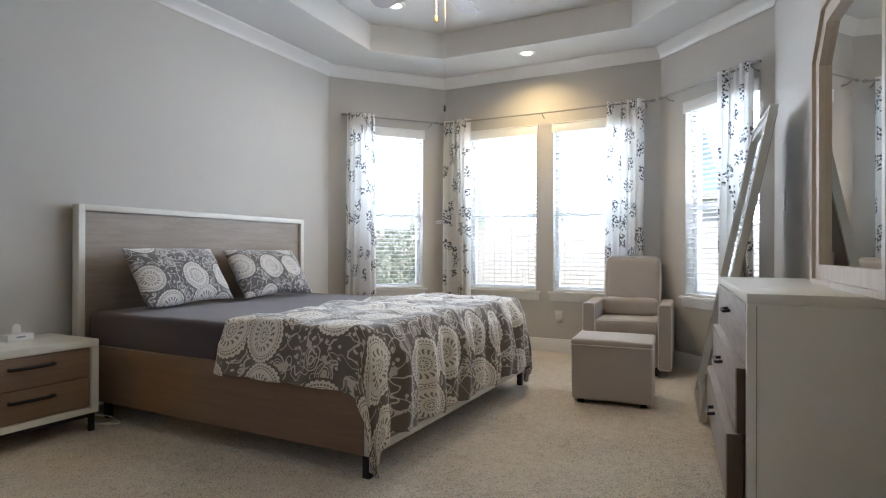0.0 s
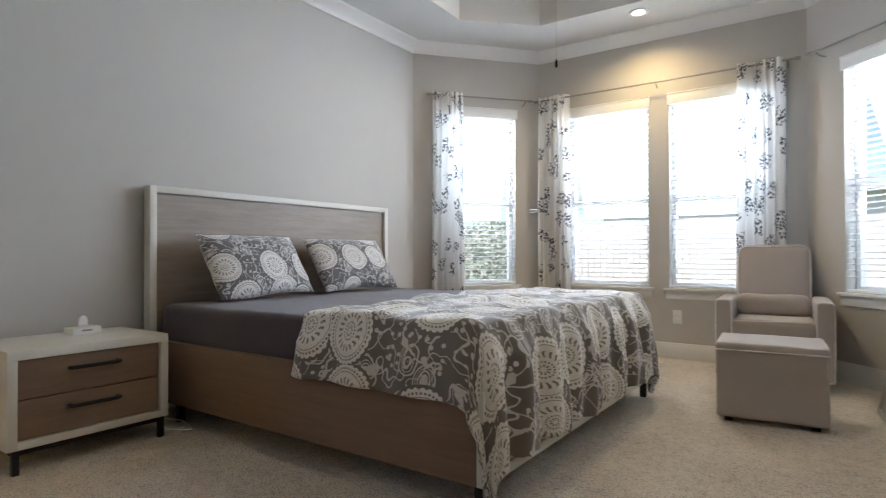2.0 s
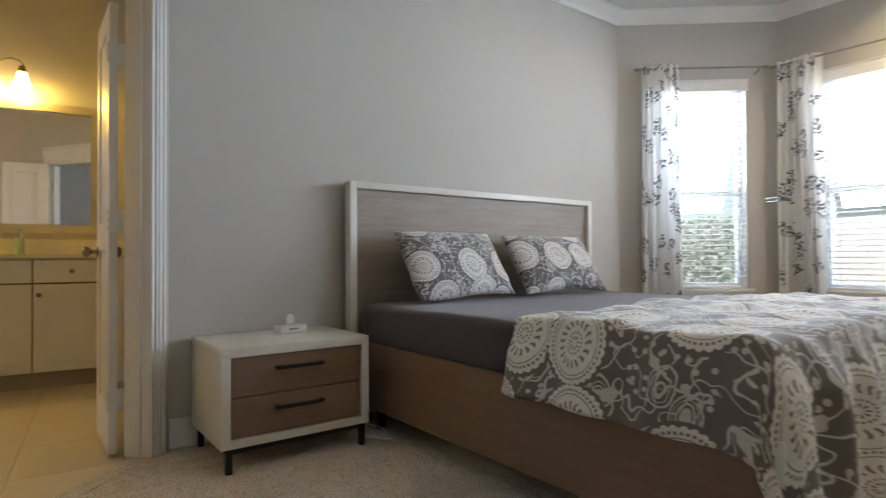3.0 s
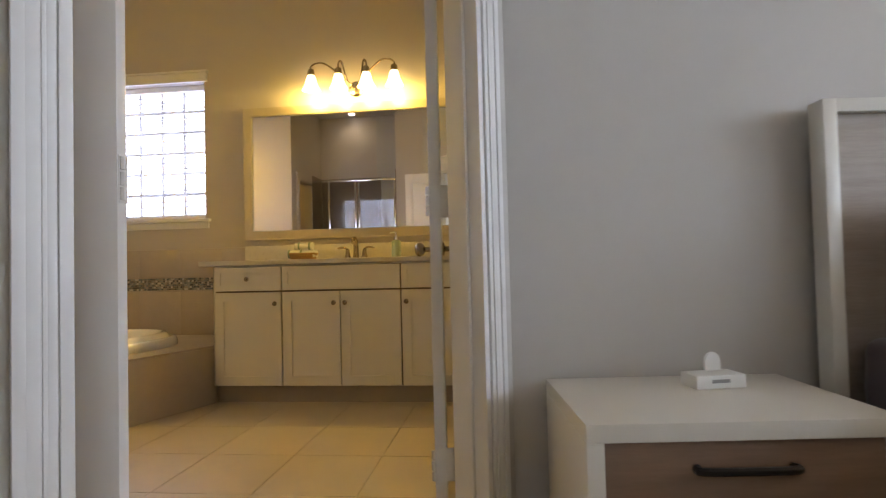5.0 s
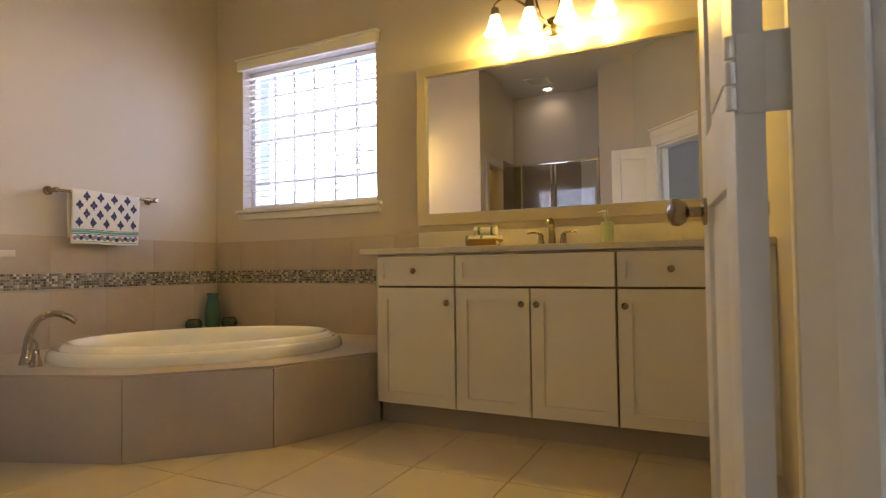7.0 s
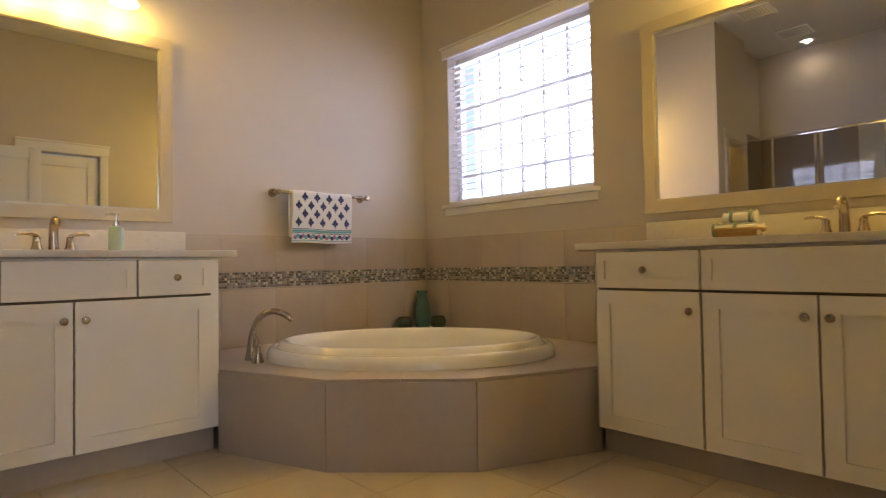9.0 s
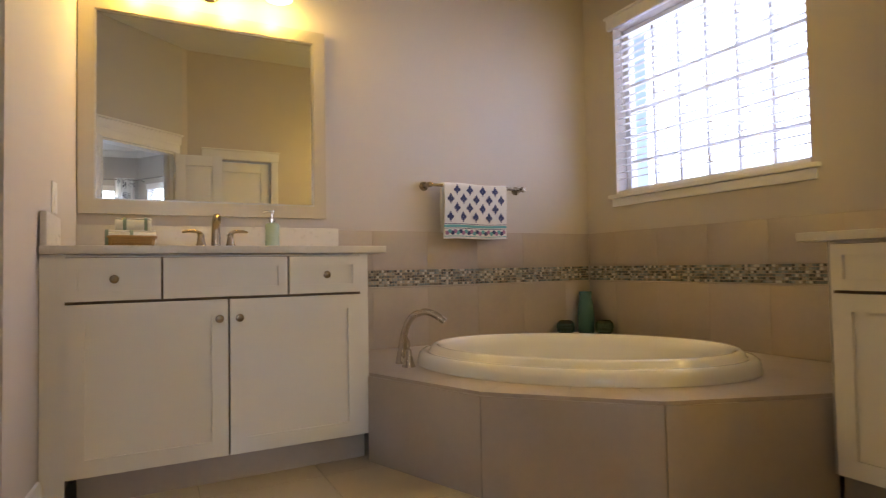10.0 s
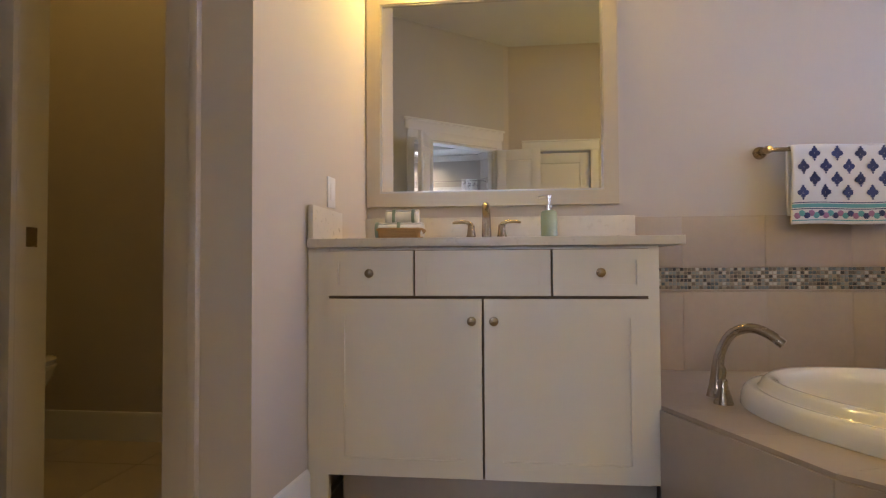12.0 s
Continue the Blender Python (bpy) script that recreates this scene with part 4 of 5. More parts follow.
def curtain(p, q, u0, u1, top, bottom, seed, rod, label):
    m, _ = wall_frame(p, q)
    n = 6.0

    def at(u, v):
        z = top - (top - bottom) * v
        x = u0 + (u1 - u0) * u * (1 + 0.10 * v) - 0.02 * v
        wave = (0.026 + 0.016 * v) * math.sin(u * n * 6.28 + seed + 0.7 * math.sin(v * 3 + seed)) + 0.010 * noise.noise(Vector((u * 9, v * 4, seed)))
        return (x + 0.012 * math.sin(u * 31 + v * 2 + seed), -0.085 + wave, z)

    bm = sheet_mesh(96, 44, at, lambda u, v: (u * (u1 - u0) * 1.9 + seed * 1.7, v * (top - bottom)))
    ob = solo("curtain", bm, "floral", label, "curtain", m, smooth=None, group="floral curtains")
    return ob


def rod(p, q, u0, u1, z, brackets):
    m, _ = wall_frame(p, q)
    ob = thing("curtain_rod", "slim brushed-nickel curtain rod above the window", "curtain rod", m)
    part("bar", tube([(u0, -0.085, z), (u1, -0.085, z)], 0.008, 10), "rodmetal", ob)
    for u, s in ((u0, -1), (u1, 1)):
        part("finial", tube([(u, -0.085, z), (u + s * 0.012, -0.085, z), (u + s * 0.02, -0.085, z), (u + s * 0.045, -0.085, z)], [0.008, 0.014, 0.015, 0.011], 10), "rodmetal", ob)
    for u in brackets:
        part("bracket", tube(curve_points([(u, -0.002, z - 0.035), (u, -0.05, z - 0.03), (u, -0.085, z - 0.01)], 4), 0.006, 8), "rodmetal", ob)


rod(A, B, 0.16, 1.13, 2.40, (0.2, 1.1))
curtain(A, B, 0.17, 0.47, 2.43, 0.04, 0.4, 0, "white floral curtain drawn aside by the narrow window")
rod(B, C, 0.03, 2.17, 2.40, (0.06, 1.145, 2.13))
curtain(B, C, 0.04, 0.34, 2.43, 0.04, 2.1, 0, "white floral curtain drawn to the end of the long rod")
curtain(B, C, 1.79, 2.12, 2.43, 0.04, 4.0, 0, "white floral curtain hanging behind the armchair")
rod(C, D, 0.13, 1.12, 2.40, (0.17, 1.08))
curtain(C, D, 0.80, 1.10, 2.43, 0.04, 5.3, 0, "white floral curtain hanging behind the floor mirror")

tieback = thing("curtain_holdback", "clear holdback hook on the bay wall", "hook", pose(*into(B, C, 0.0, -0.03, 1.33)))
part("hook", tube([(-0.07, -0.06, 0.01), (0.03, -0.07, 0.01)], 0.009, 8), "chrome", tieback)
part("hook", tube([(-0.07, -0.06, -0.015), (0.03, -0.07, -0.015)], 0.006, 8), "chrome", tieback)


def wall_plate(name, p, q, u, z, label, sockets):
    m, _ = wall_frame(p, q)
    ob = thing(name, label, "outlet" if sockets else "light switch", m @ Matrix.Translation((u, 0, z)))
    part("plate", boxes((-0.036, 0.036, -0.006, -0.0005, -0.058, 0.058), bevel=0.002), "plastic", ob)
    for dz in ((-0.022, 0.022) if sockets else (0.0,)):
        h = 0.014 if sockets else 0.032
        part("socket" if sockets else "rocker", boxes((-0.016, 0.016, -0.0085, -0.0062, dz - h, dz + h), bevel=0.001), "vinyl", ob)


wall_plate("wall_outlet", B, C, 1.295, 0.36, "white double outlet low on the bay wall", True)
wall_plate("light_switch", D, E, 0.46, 1.34, "white light switch on the wall by the bay", False)

# ---------------------------------------------------------------- ceiling fan and downlights
fan = thing("ceiling_fan", "ceiling fan with grey blades and a lit bowl", "ceiling fan", pose(-1.0, 3.30, -0.055))
part("canopy", lathe([(0.075, TRAY - 0.005), (0.075, TRAY + 0.054)]), "silver", fan)
part("downrod", tube([(0, 0, TRAY - 0.06), (0, 0, 2.93)], 0.012), "silver", fan)
part("motor", lathe([(0.05, 2.80), (0.11, 2.82), (0.12, 2.87), (0.10, 2.92), (0.04, 2.94)]), "silver", fan)
bowl = part("bowl", lathe([(0.01, 2.715), (0.05, 2.722), (0.075, 2.745), (0.085, 2.78), (0.085, 2.799)]), "bulb", fan, "lit frosted glass bowl")
blade_bm = bmesh.new()
prof = [(0.13, -0.04), (0.2, -0.062), (0.55, -0.075), (0.60, -0.055), (0.62, 0), (0.60, 0.055), (0.55, 0.075), (0.2, 0.062), (0.13, 0.04)]
lo, hi = [blade_bm.verts.new((x, y, 0)) for x, y in prof], [blade_bm.verts.new((x, y, 0.008)) for x, y in prof]
blade_bm.faces.new(lo[::-1])
blade_bm.faces.new(hi)
for i in range(len(prof)):
    j = (i + 1) % len(prof)
    blade_bm.faces.new((lo[i], lo[j], hi[j], hi[i]))
bmesh.ops.recalc_face_normals(blade_bm, faces=blade_bm.faces)
blade_me = mesh_of("blade", blade_bm, 30)
blade_me.materials.append(M["greyink"])
for k in range(5):
    part("blade", blade_me, "greyink", fan, at=pose(0, 0, 2.83, 0, 0, 22 + 72 * k) @ Matrix.Rotation(radians(9), 4, "X"))
part("pull_chain", tube([(0.02, 0.05, 2.80), (0.02, 0.05, 2.02)], 0.0016, 6), "silver", fan)
part("pull_knob", lathe([(0.002, 1.975), (0.008, 1.985), (0.008, 2.005), (0.003, 2.022)], 12, at=(0.02, 0.05, 0)), "black", fan)
part("pull_chain", tube([(-0.03, 0.02, 2.80), (-0.03, 0.02, 2.60)], 0.0016, 6), "silver", fan)
part("pull_knob", lathe([(0.002, 2.555), (0.010, 2.565), (0.010, 2.595), (0.003, 2.605)], 12, at=(-0.03, 0.02, 0)), "wicker", fan)


def recessed(x, y, z, power, colour=(1.0, 0.74, 0.36)):
    ob = thing("recessed_light", "lit round recessed downlight in the ceiling", "downlight", pose(x, y, z), group="downlights")
    part("trim_ring", lathe([(0.052, -0.004), (0.082, -0.007), (0.084, -0.0005), (0.052, -0.0005)], 28), "trim", ob)
    part("lens", lathe([(0.001, -0.0045), (0.05, -0.0055), (0.0505, -0.002), (0.001, -0.002)], 28), "bulb", ob, "glowing lens")
    if power:
        downlight("downlight_glow", (x, y, z - 0.02), power, colour)


recessed(-1.07, 5.22, SOFFIT, 55)
recessed(-1.93, 4.25, TRAY, 17)
recessed(0.25, 1.9, TRAY, 18)
lamp("fan_glow", (-1.0, 3.30, 2.60), 9, (1.0, 0.72, 0.40), 0.08)

# ================================================================ bathroom
# The bathroom is laid out square to its own walls and turned as a whole against the bedroom at the end.
bedroom_side = set(bpy.data.objects)
bath_hole = (0.272, 1.462, 1.258, 2.325)
X_WALL, Y_WALL = ((WX, WY), (WX, NY)), ((-2.675, WY), (WX, WY))
SIDE_P, SIDE_Q = (-2.597, -1.33), (-2.675, WY)
SHX, SHN, SHS, SHB = -1.80, -0.10, -1.425, -1.09
wall("wall_bath_west", *X_WALL, 3.45, 0.16, [bath_hole], "bathwall", "beige bathroom wall with a window over the tub")
wall("wall_bath_south", *Y_WALL, 3.45, 0.12, (), "bathwall", "beige bathroom wall behind the small vanity")
wall("wall_bath_north", (WX, NY), (-3.27, NY), 3.45, 0.12, [(1.40, 2.08, 0.0, 2.04)], "bathwall", "beige bathroom wall with the closet door")
wall("wall_vanity_side", SIDE_P, SIDE_Q, 3.45, 0.1, (), "bathwall", "beige wall beside the small vanity")
wall("wall_toilet", (-1.825, -1.33), (-2.597, -1.33), 3.45, 0.11, [(0.044, 0.52, 0.0, 2.05)], "bathwall", "beige wall with the opening to the toilet room")
wall("wall_bath_east", (-2.09, 0.42), (SHX, SHN + 0.001), 3.45, 0.09, (), "bathwall", "beige wall between doorway and shower")
wall("wall_toilet_back", (-0.72, -2.34), (-2.64, -2.34), 3.45, 0.1, (), "bathwall", "plain toilet room wall")
wall("wall_toilet_east", (-0.72, -1.445), (-0.72, -2.34), 3.45, 0.1, (), "bathwall", "plain toilet room wall")
for name, p, q, thick in (("wall_shower_north", (SHX, SHN), (SHB, SHN), 0.085), ("wall_shower_back", (SHB, SHN), (SHB, SHS), 0.04)):
    wall(name, p, q, 3.45, thick, (), "bathwall", "beige wall over the shower tiles")
structure("wall_shower_end", prism([(-1.824, -1.331), (-1.801, -1.331), (-1.801, -1.439), (-1.824, -1.439)], 0.0, 3.45), "bathwall", "end of the wall between shower and toilet room")
wall("wall_toilet_north", (-1.824, -1.444), (-0.72, -1.444), 3.45, 0.004, (), "bathwall", "plain toilet room wall")
wall("wall_shower_south", (SHB, SHS), (SHX, SHS), 3.45, 0.014, (), "bathwall", "beige wall over the shower tiles")
structure("wall_shower_tiles", boxes((SHX, SHB - 0.011, SHN - 0.011, SHN - 0.0005, 0.021, 2.24), (SHX, SHB - 0.011, SHS + 0.0005, SHS + 0.011, 0.021, 2.24), (SHB - 0.0105, SHB - 0.0005, SHS, SHN, 0.021, 2.24)), "showertile", "dark brown tiled lining of the shower")
bath_poly = [(WX - 0.02, WY - 0.08), (WX - 0.02, NY + 0.02), (-3.2, NY + 0.02), (-2.0, 0.35), (-1.03, 0.0), (-1.03, -1.46), (-0.68, -1.46), (-0.68, WY - 0.08)]
structure("wall_doorway_corner", prism([(-3.0898, 1.1602), (-3.004, 1.246), (-3.004, 1.36), (-3.25, 1.36), (-3.25, 1.2505), (-3.1795, 1.2505)], 0.0, 3.45), "bathwall", "corner between doorway wall and closet wall")
structure("ceiling_bath", prism(bath_poly, BATH_TOP, BATH_TOP + 0.1), "ceil", "pale flat bathroom ceiling")
board_b = [(0, 0), (0.014, 0), (0.014, 0.115), (0.008, 0.132), (0, 0.135)]
structure("baseboard_bath", sweep(board_b, [SIDE_P, (-2.625, -1.69)]), "trim", "white baseboard")
structure("baseboard_toilet", sweep(board_b, [(-0.72, -1.6), (-0.72, -2.34), (-2.53, -2.34)]), "trim", "white baseboard")

window("window_5", *X_WALL, bath_hole, 0.16, 8, (6, 6), "gridded white window with an open blind over the tub")
window_light("bath_daylight", into(*X_WALL, 0.867, 0.24, 1.79), (1, 0, 0), 1.1, 1.05, 24, (0.68, 0.73, 1.0))

# Double doorway: casing, jambs, leaves
S_IN, S_OUT, UL, UR = -1.75, -1.93, 1.865, 2.90
m_door, _ = wall_frame(L, K)
u_of = lambda u: u - 1.45
door_casing = tagged(new("door_casing"), "white moulded casing round the double doorway", kind="structure")
door_casing.matrix_basis = m_door


def casing_run(u, side, y, s):
    """One upright casing; side is the way away from the opening, s the face's outward way."""
    rows = []
    for a, b, t in ((0.004, 0.018, 0.010), (0.018, 0.025, 0.014), (0.025, 0.046, 0.012), (0.046, 0.064, 0.017)):
        x0, x1 = sorted((u + side * a, u + side * b))
        y0, y1 = sorted((y, y + s * t))
        rows.append((x0, x1, y0, y1, 0.0, 2.06 + a))
    return boxes(*rows, bevel=0.0015)


for u, side in ((u_of(UL), -1), (u_of(UR), 1)):
    for y, s in ((-0.0005, -1), (0.1275, 1)):
        part("casing", casing_run(u, side, y, s), "trim", door_casing)
    a, b = sorted((u, u - side * 0.018))
    part("jamb", boxes((a, b, -0.004, 0.131, 0.0, 2.058), bevel=0.001), "trim", door_casing)
    c, d = sorted((u - side * 0.018, u - side * 0.030))
    part("door_stop", boxes((c, d, 0.045, 0.083, 0.0, 2.04), bevel=0.002), "trim", door_casing)
for y, s in ((-0.0005, -1), (0.1275, 1)):
    y0, y1 = sorted((y, y + s * 0.02))
    y2, y3 = sorted((y, y + s * 0.035))
    part("head_casing", boxes((u_of(UL) - 0.08, u_of(UR) + 0.08, y0, y1, 2.15, 2.235), (u_of(UL) - 0.095, u_of(UR) + 0.095, y2, y3, 2.236, 2.256), (u_of(UL) - 0.06, u_of(UR) + 0.06, y0, y1, 2.064, 2.149), bevel=0.002), "trim", door_casing)
part("head_jamb", boxes((u_of(UL) + 0.0185, u_of(UR) - 0.0185, -0.004, 0.131, 2.04, 2.0585)), "trim", door_casing)
structure("threshold", prism([diag(UL + 0.02, S_IN), diag(UR - 0.02, S_IN), diag(UR - 0.02, S_OUT + 0.06), diag(UL + 0.02, S_OUT + 0.06)], -0.05, 0.003), "carpet", "carpet strip under the doorway")


def panel_leaf(name, m, width, height, label, hand=1):
    """A white two-panel door leaf; hinge at x = 0, width along +x, faces at y = +-0.0175."""
    ob = tagged(new(name), label, kind="structure")
    ob.matrix_basis = m
    t = 0.0175
    st, rl = 0.095, 0.11
    part("leaf_frame", boxes((0, st, -t, t, 0.01, height), (width - st, width, -t, t, 0.01, height), (st + 0.0001, width - st - 0.0001, -t, t, height - rl, height), (st + 0.0001, width - st - 0.0001, -t, t, 0.01, 0.22), (st + 0.0001, width - st - 0.0001, -t, t, 0.92, 1.05), bevel=0.002), "trim", ob)
    for z0, z1 in ((0.221, 0.919), (1.051, height - rl - 0.001)):
        part("panel", boxes((st + 0.0002, width - st - 0.0002, -t + 0.009, t - 0.009, z0, z1), (st + 0.03, width - st - 0.03, -t + 0.005, t - 0.005, z0 + 0.03, z1 - 0.03), bevel=0.004), "trim", ob)
    for s in (-1, 1):
        k = part("knob", lathe([(0.026, 0.0), (0.026, 0.006), (0.010, 0.010), (0.010, 0.030), (0.020, 0.036), (0.027, 0.048), (0.026, 0.060), (0.016, 0.068), (0.003, 0.070)], 20), "nickel", ob, "aged nickel knob", at=Matrix.Translation((width - 0.06, s * t, 0.915)) @ Matrix.Rotation(radians(-90 * s), 4, "X"))
    for z in (0.25, 1.05, 1.80):
        h = part("hinge", boxes((-0.0025, -0.0005, -t, t - 0.004, z - 0.05, z + 0.05), (-0.002, 0.0, -t - 0.03 if hand > 0.5 else -t, -t + 0.001, z - 0.05, z + 0.05), bevel=0.0006), "plastic", ob, "painted hinge")
        for dz in (-0.032, 0.0, 0.032):
            part("knuckle", tube([(-0.006, hand * (t + 0.004), z + dz - 0.0135), (-0.006, hand * (t + 0.004), z + dz + 0.0135)], 0.0065, 8), "plastic", h)
    return ob


hr = diag(UR - 0.02, S_OUT - 0.055)
hl = (-2.477, 0.389)
panel_leaf("door_1", Matrix.Translation((hr[0], hr[1] - 0.015, 0)) @ Matrix.Rotation(radians(180), 4, "Z"), 0.455, 2.03, "white panelled door leaf standing open into the bathroom", 1)
panel_leaf("door_2", Matrix.Translation((hl[0] + 0.012, hl[1], 0)) @ Matrix.Rotation(radians(-90), 4, "Z"), 0.455, 2.03, "white panelled door leaf folded open against the wall", 0.3)
panel_leaf("door_3", Matrix.Translation((WX + 1.415, NY + 0.03, 0)), 0.65, 2.02, "white panelled closet door, closed", 1)
cc = tagged(new("closet_casing"), "white casing round the closet door", kind="structure")
for x0, x1 in ((WX + 1.32, WX + 1.396), (WX + 2.084, WX + 2.12)):
    part("casing", boxes((x0, x1, NY - 0.018, NY - 0.0005, 0.0, 2.045), bevel=0.003), "trim", cc)
part("head_casing", boxes((WX + 1.31, WX + 2.125, NY - 0.02, NY - 0.0005, 2.046, 2.14), (WX + 1.30, WX + 2.13, NY - 0.032, NY - 0.0005, 2.141, 2.158), bevel=0.002), "trim", cc)
# Casing and jambs take the wall's beige to stand in for shade on them
tc = tagged(new("toilet_casing"), "casing round the toilet room opening, beige to stand for shade", kind="structure")
part("casing", boxes((-2.445, -2.3455, -1.3295, -1.311, 0.0, 2.06), (-2.445, -2.42, -1.311, -1.304, 0.0, 2.06), bevel=0.003), "bathwall", tc)
part("jamb", boxes((-2.363, -2.3445, -1.445, -1.312, 0.0, 2.05)), "bathwall", tc)
jb = part("jamb", boxes((-1.8685, -1.85, -1.445, -1.312, 0.0, 2.05)), "bathwall", tc)
part("strike_plate", boxes((-1.8705, -1.8686, -1.405, -1.365, 0.885, 0.945)), "nickel", jb, "nickel strike plate")
part("head_casing", boxes((-2.455, -1.85, -1.3295, -1.310, 2.0605, 2.15), bevel=0.003), "bathwall", tc)


# ---------------------------------------------------------------- vanities
def front_panel(x0, x1, z0, z1, rail):
    bm = bmesh.new()
    y0, y1 = -0.019, 0.0
    for r in ((x0, x0 + rail, z0, z1), (x1 - rail, x1, z0, z1), (x0 + rail, x1 - rail, z0, z0 + rail), (x0 + rail, x1 - rail, z1 - rail, z1)):
        box(bm, r[0], r[1], y0, y1, r[2], r[3])
    bmesh.ops.remove_doubles(bm, verts=bm.verts, dist=1e-5)
    box(bm, x0 + rail, x1 - rail, y0 + 0.009, y1, z0 + rail, z1 - rail)
    return bm


KNOB = lathe([(0.006, 0.0), (0.006, 0.012), (0.012, 0.016), (0.0155, 0.022), (0.014, 0.028), (0.004, 0.031)], 18)
KNOB_ME = mesh_of("knob", KNOB, 50)
KNOB_ME.materials.append(M["nickel"])


def vanity(name, m, width, depth, drawers, doors, label):
    ob = thing(name, label, "vanity cabinet", m)
    part("carcass", boxes((0.0 if width > 1.2 else -0.028, width, 0.003, depth - 0.003, 0.118, 0.884)), "cabinet", ob)
    part("face_shadow", boxes((drawers[0][0] - 0.003, drawers[-1][1] + 0.003, 0.0, 0.0025, 0.121, 0.874)), "gap", ob)
    part("filler_strip", boxes((-0.100 if width < 1.2 else -0.002, -0.0285 if width < 1.2 else -0.0005, -0.004, 0.02, 0.0 if width < 1.2 else 0.118, 0.884)), "cabinet", ob)
    if width > 1.2:
        part("filler_strip", boxes((width + 0.0005, width + 0.115, 0.0, 0.02, 0.0, 0.884)), "cabinet", ob)
    part("toe_kick", boxes((-0.018 if width > 1.2 else 0.0, width, 0.075, depth - 0.01, 0.0, 0.1175)), "walltile", ob)
    for x0, x1, knob in drawers:
        d = part("drawer", front_panel(x0, x1, 0.722, 0.872, 0.036), "cabinet", ob)
        if knob:
            part("knob", KNOB_ME, "nickel", d, "brushed nickel knob", at=Matrix.Translation(((x0 + x1) / 2, -0.0105, 0.797)) @ Matrix.Rotation(radians(90), 4, "X"))
    for x0, x1, side in doors:
        d = part("door", front_panel(x0, x1, 0.124, 0.711, 0.058), "cabinet", ob)
        part("knob", KNOB_ME, "nickel", d, "brushed nickel knob", at=Matrix.Translation((x1 - 0.032 if side > 0 else x0 + 0.032, -0.019, 0.640)) @ Matrix.Rotation(radians(90), 4, "X"))
    return ob


RV = pose(-4.955, -0.462, 0, 0, 0, 90)
LV = pose(-2.728, -1.70, 0, 0, 0, 180)
RW, RD, LW, LD = 1.705, 0.645, 1.062, 0.63
vanity("vanity_cabinet", RV, RW, RD, [(0.014, 0.452, 1), (0.462, 1.216, 0), (1.226, 1.66, 1)],
       [(0.014, 0.452, 1), (0.462, 0.832, 1), (0.840, 1.216, -1), (1.226, 1.66, -1)], "long white shaker vanity cabinet beside the tub")
vanity("vanity_cabinet", LV, LW, LD, [(-0.027, 0.265, 1), (0.273, 0.717, 0), (0.725, 1.024, 1)],
       [(-0.027, 0.493, 1), (0.501, 1.024, -1)], "short white shaker vanity cabinet beside the tub")


def worktop(m, width, depth, left, right, splash, side, label):
    ob = thing("countertop", label, "countertop", m)
    part("slab", boxes((-left, width + right, -0.03, depth - 0.001, 0.885, 0.915), bevel=0.004), "counter", ob)
    part("backsplash", boxes((*splash, depth - 0.022, depth - 0.001, 0.9155, 1.032), bevel=0.003), "counter", ob)
    if side:
        top = boxes((side - 0.003, side + 0.017, -0.022, depth - 0.0225, 0.9155, 1.032), bevel=0.003)
        part("side_splash", top, "counter", ob)


worktop(RV, RW, RD, 0.09, 0.115, (-0.085, RW + 0.114), 0, "long cream stone countertop on the vanity")
worktop(LV, LW, LD, 0.098, 0.076, (-0.07, LW + 0.06), -0.094, "short cream stone countertop on the vanity")


def faucet(m):
    ob = thing("basin_faucet", "brushed nickel widespread faucet with two lever handles on the countertop", "faucet", m, "basin faucets")
    part("spout", tube(curve_points([(0, 0, 0.0), (0, 0, 0.05), (0, -0.004, 0.105), (0, -0.03, 0.142), (0, -0.075, 0.138), (0, -0.098, 0.112)], 6), [0.021 - 0.0003 * min(i, 30) for i in range(31)], 14), "nickel", ob)
    part("base_plate", lathe([(0.030, 0.0), (0.030, 0.006), (0.02, 0.012)], 20), "nickel", ob)
    for s in (-1, 1):
        h = part("handle_base", lathe([(0.027, 0.0), (0.026, 0.006), (0.018, 0.03), (0.014, 0.055), (0.015, 0.068), (0.006, 0.074)], 20, at=(s * 0.062, 0, 0)), "nickel", ob)
        part("lever", tube(curve_points([(s * 0.058, 0.0, 0.07), (s * 0.085, -0.003, 0.082), (s * 0.118, -0.004, 0.082), (s * 0.138, -0.004, 0.078)], 4), [0.009, 0.009, 0.008, 0.008, 0.008, 0.008, 0.007, 0.007, 0.007, 0.006, 0.006, 0.005, 0.004], 10), "nickel", h)


COUNTER = 0.915
faucet(RV @ pose(0.807, 0.50, COUNTER))
faucet(LV @ pose(0.495, 0.42, COUNTER))


def soap(m):
    ob = thing("soap_dispenser", "pale green glass soap dispenser with a steel pump on the countertop", "soap dispenser", m, "soap dispensers")
    part("bottle", lathe([(0.030, 0.0), (0.033, 0.004), (0.033, 0.115), (0.028, 0.124), (0.014, 0.128)], 24), "soap", ob)
    pump = part("pump", lathe([(0.015, 0.128), (0.015, 0.146), (0.006, 0.150), (0.006, 0.176), (0.012, 0.178), (0.012, 0.186)], 18), "chrome", ob)
    part("nozzle", tube([(0, 0, 0.182), (-0.022, 0, 0.184), (-0.045, 0, 0.178)], 0.005, 8), "chrome", pump)


soap(RV @ pose(1.10, 0.50, COUNTER))
soap(LV @ pose(0.747, 0.437, COUNTER))


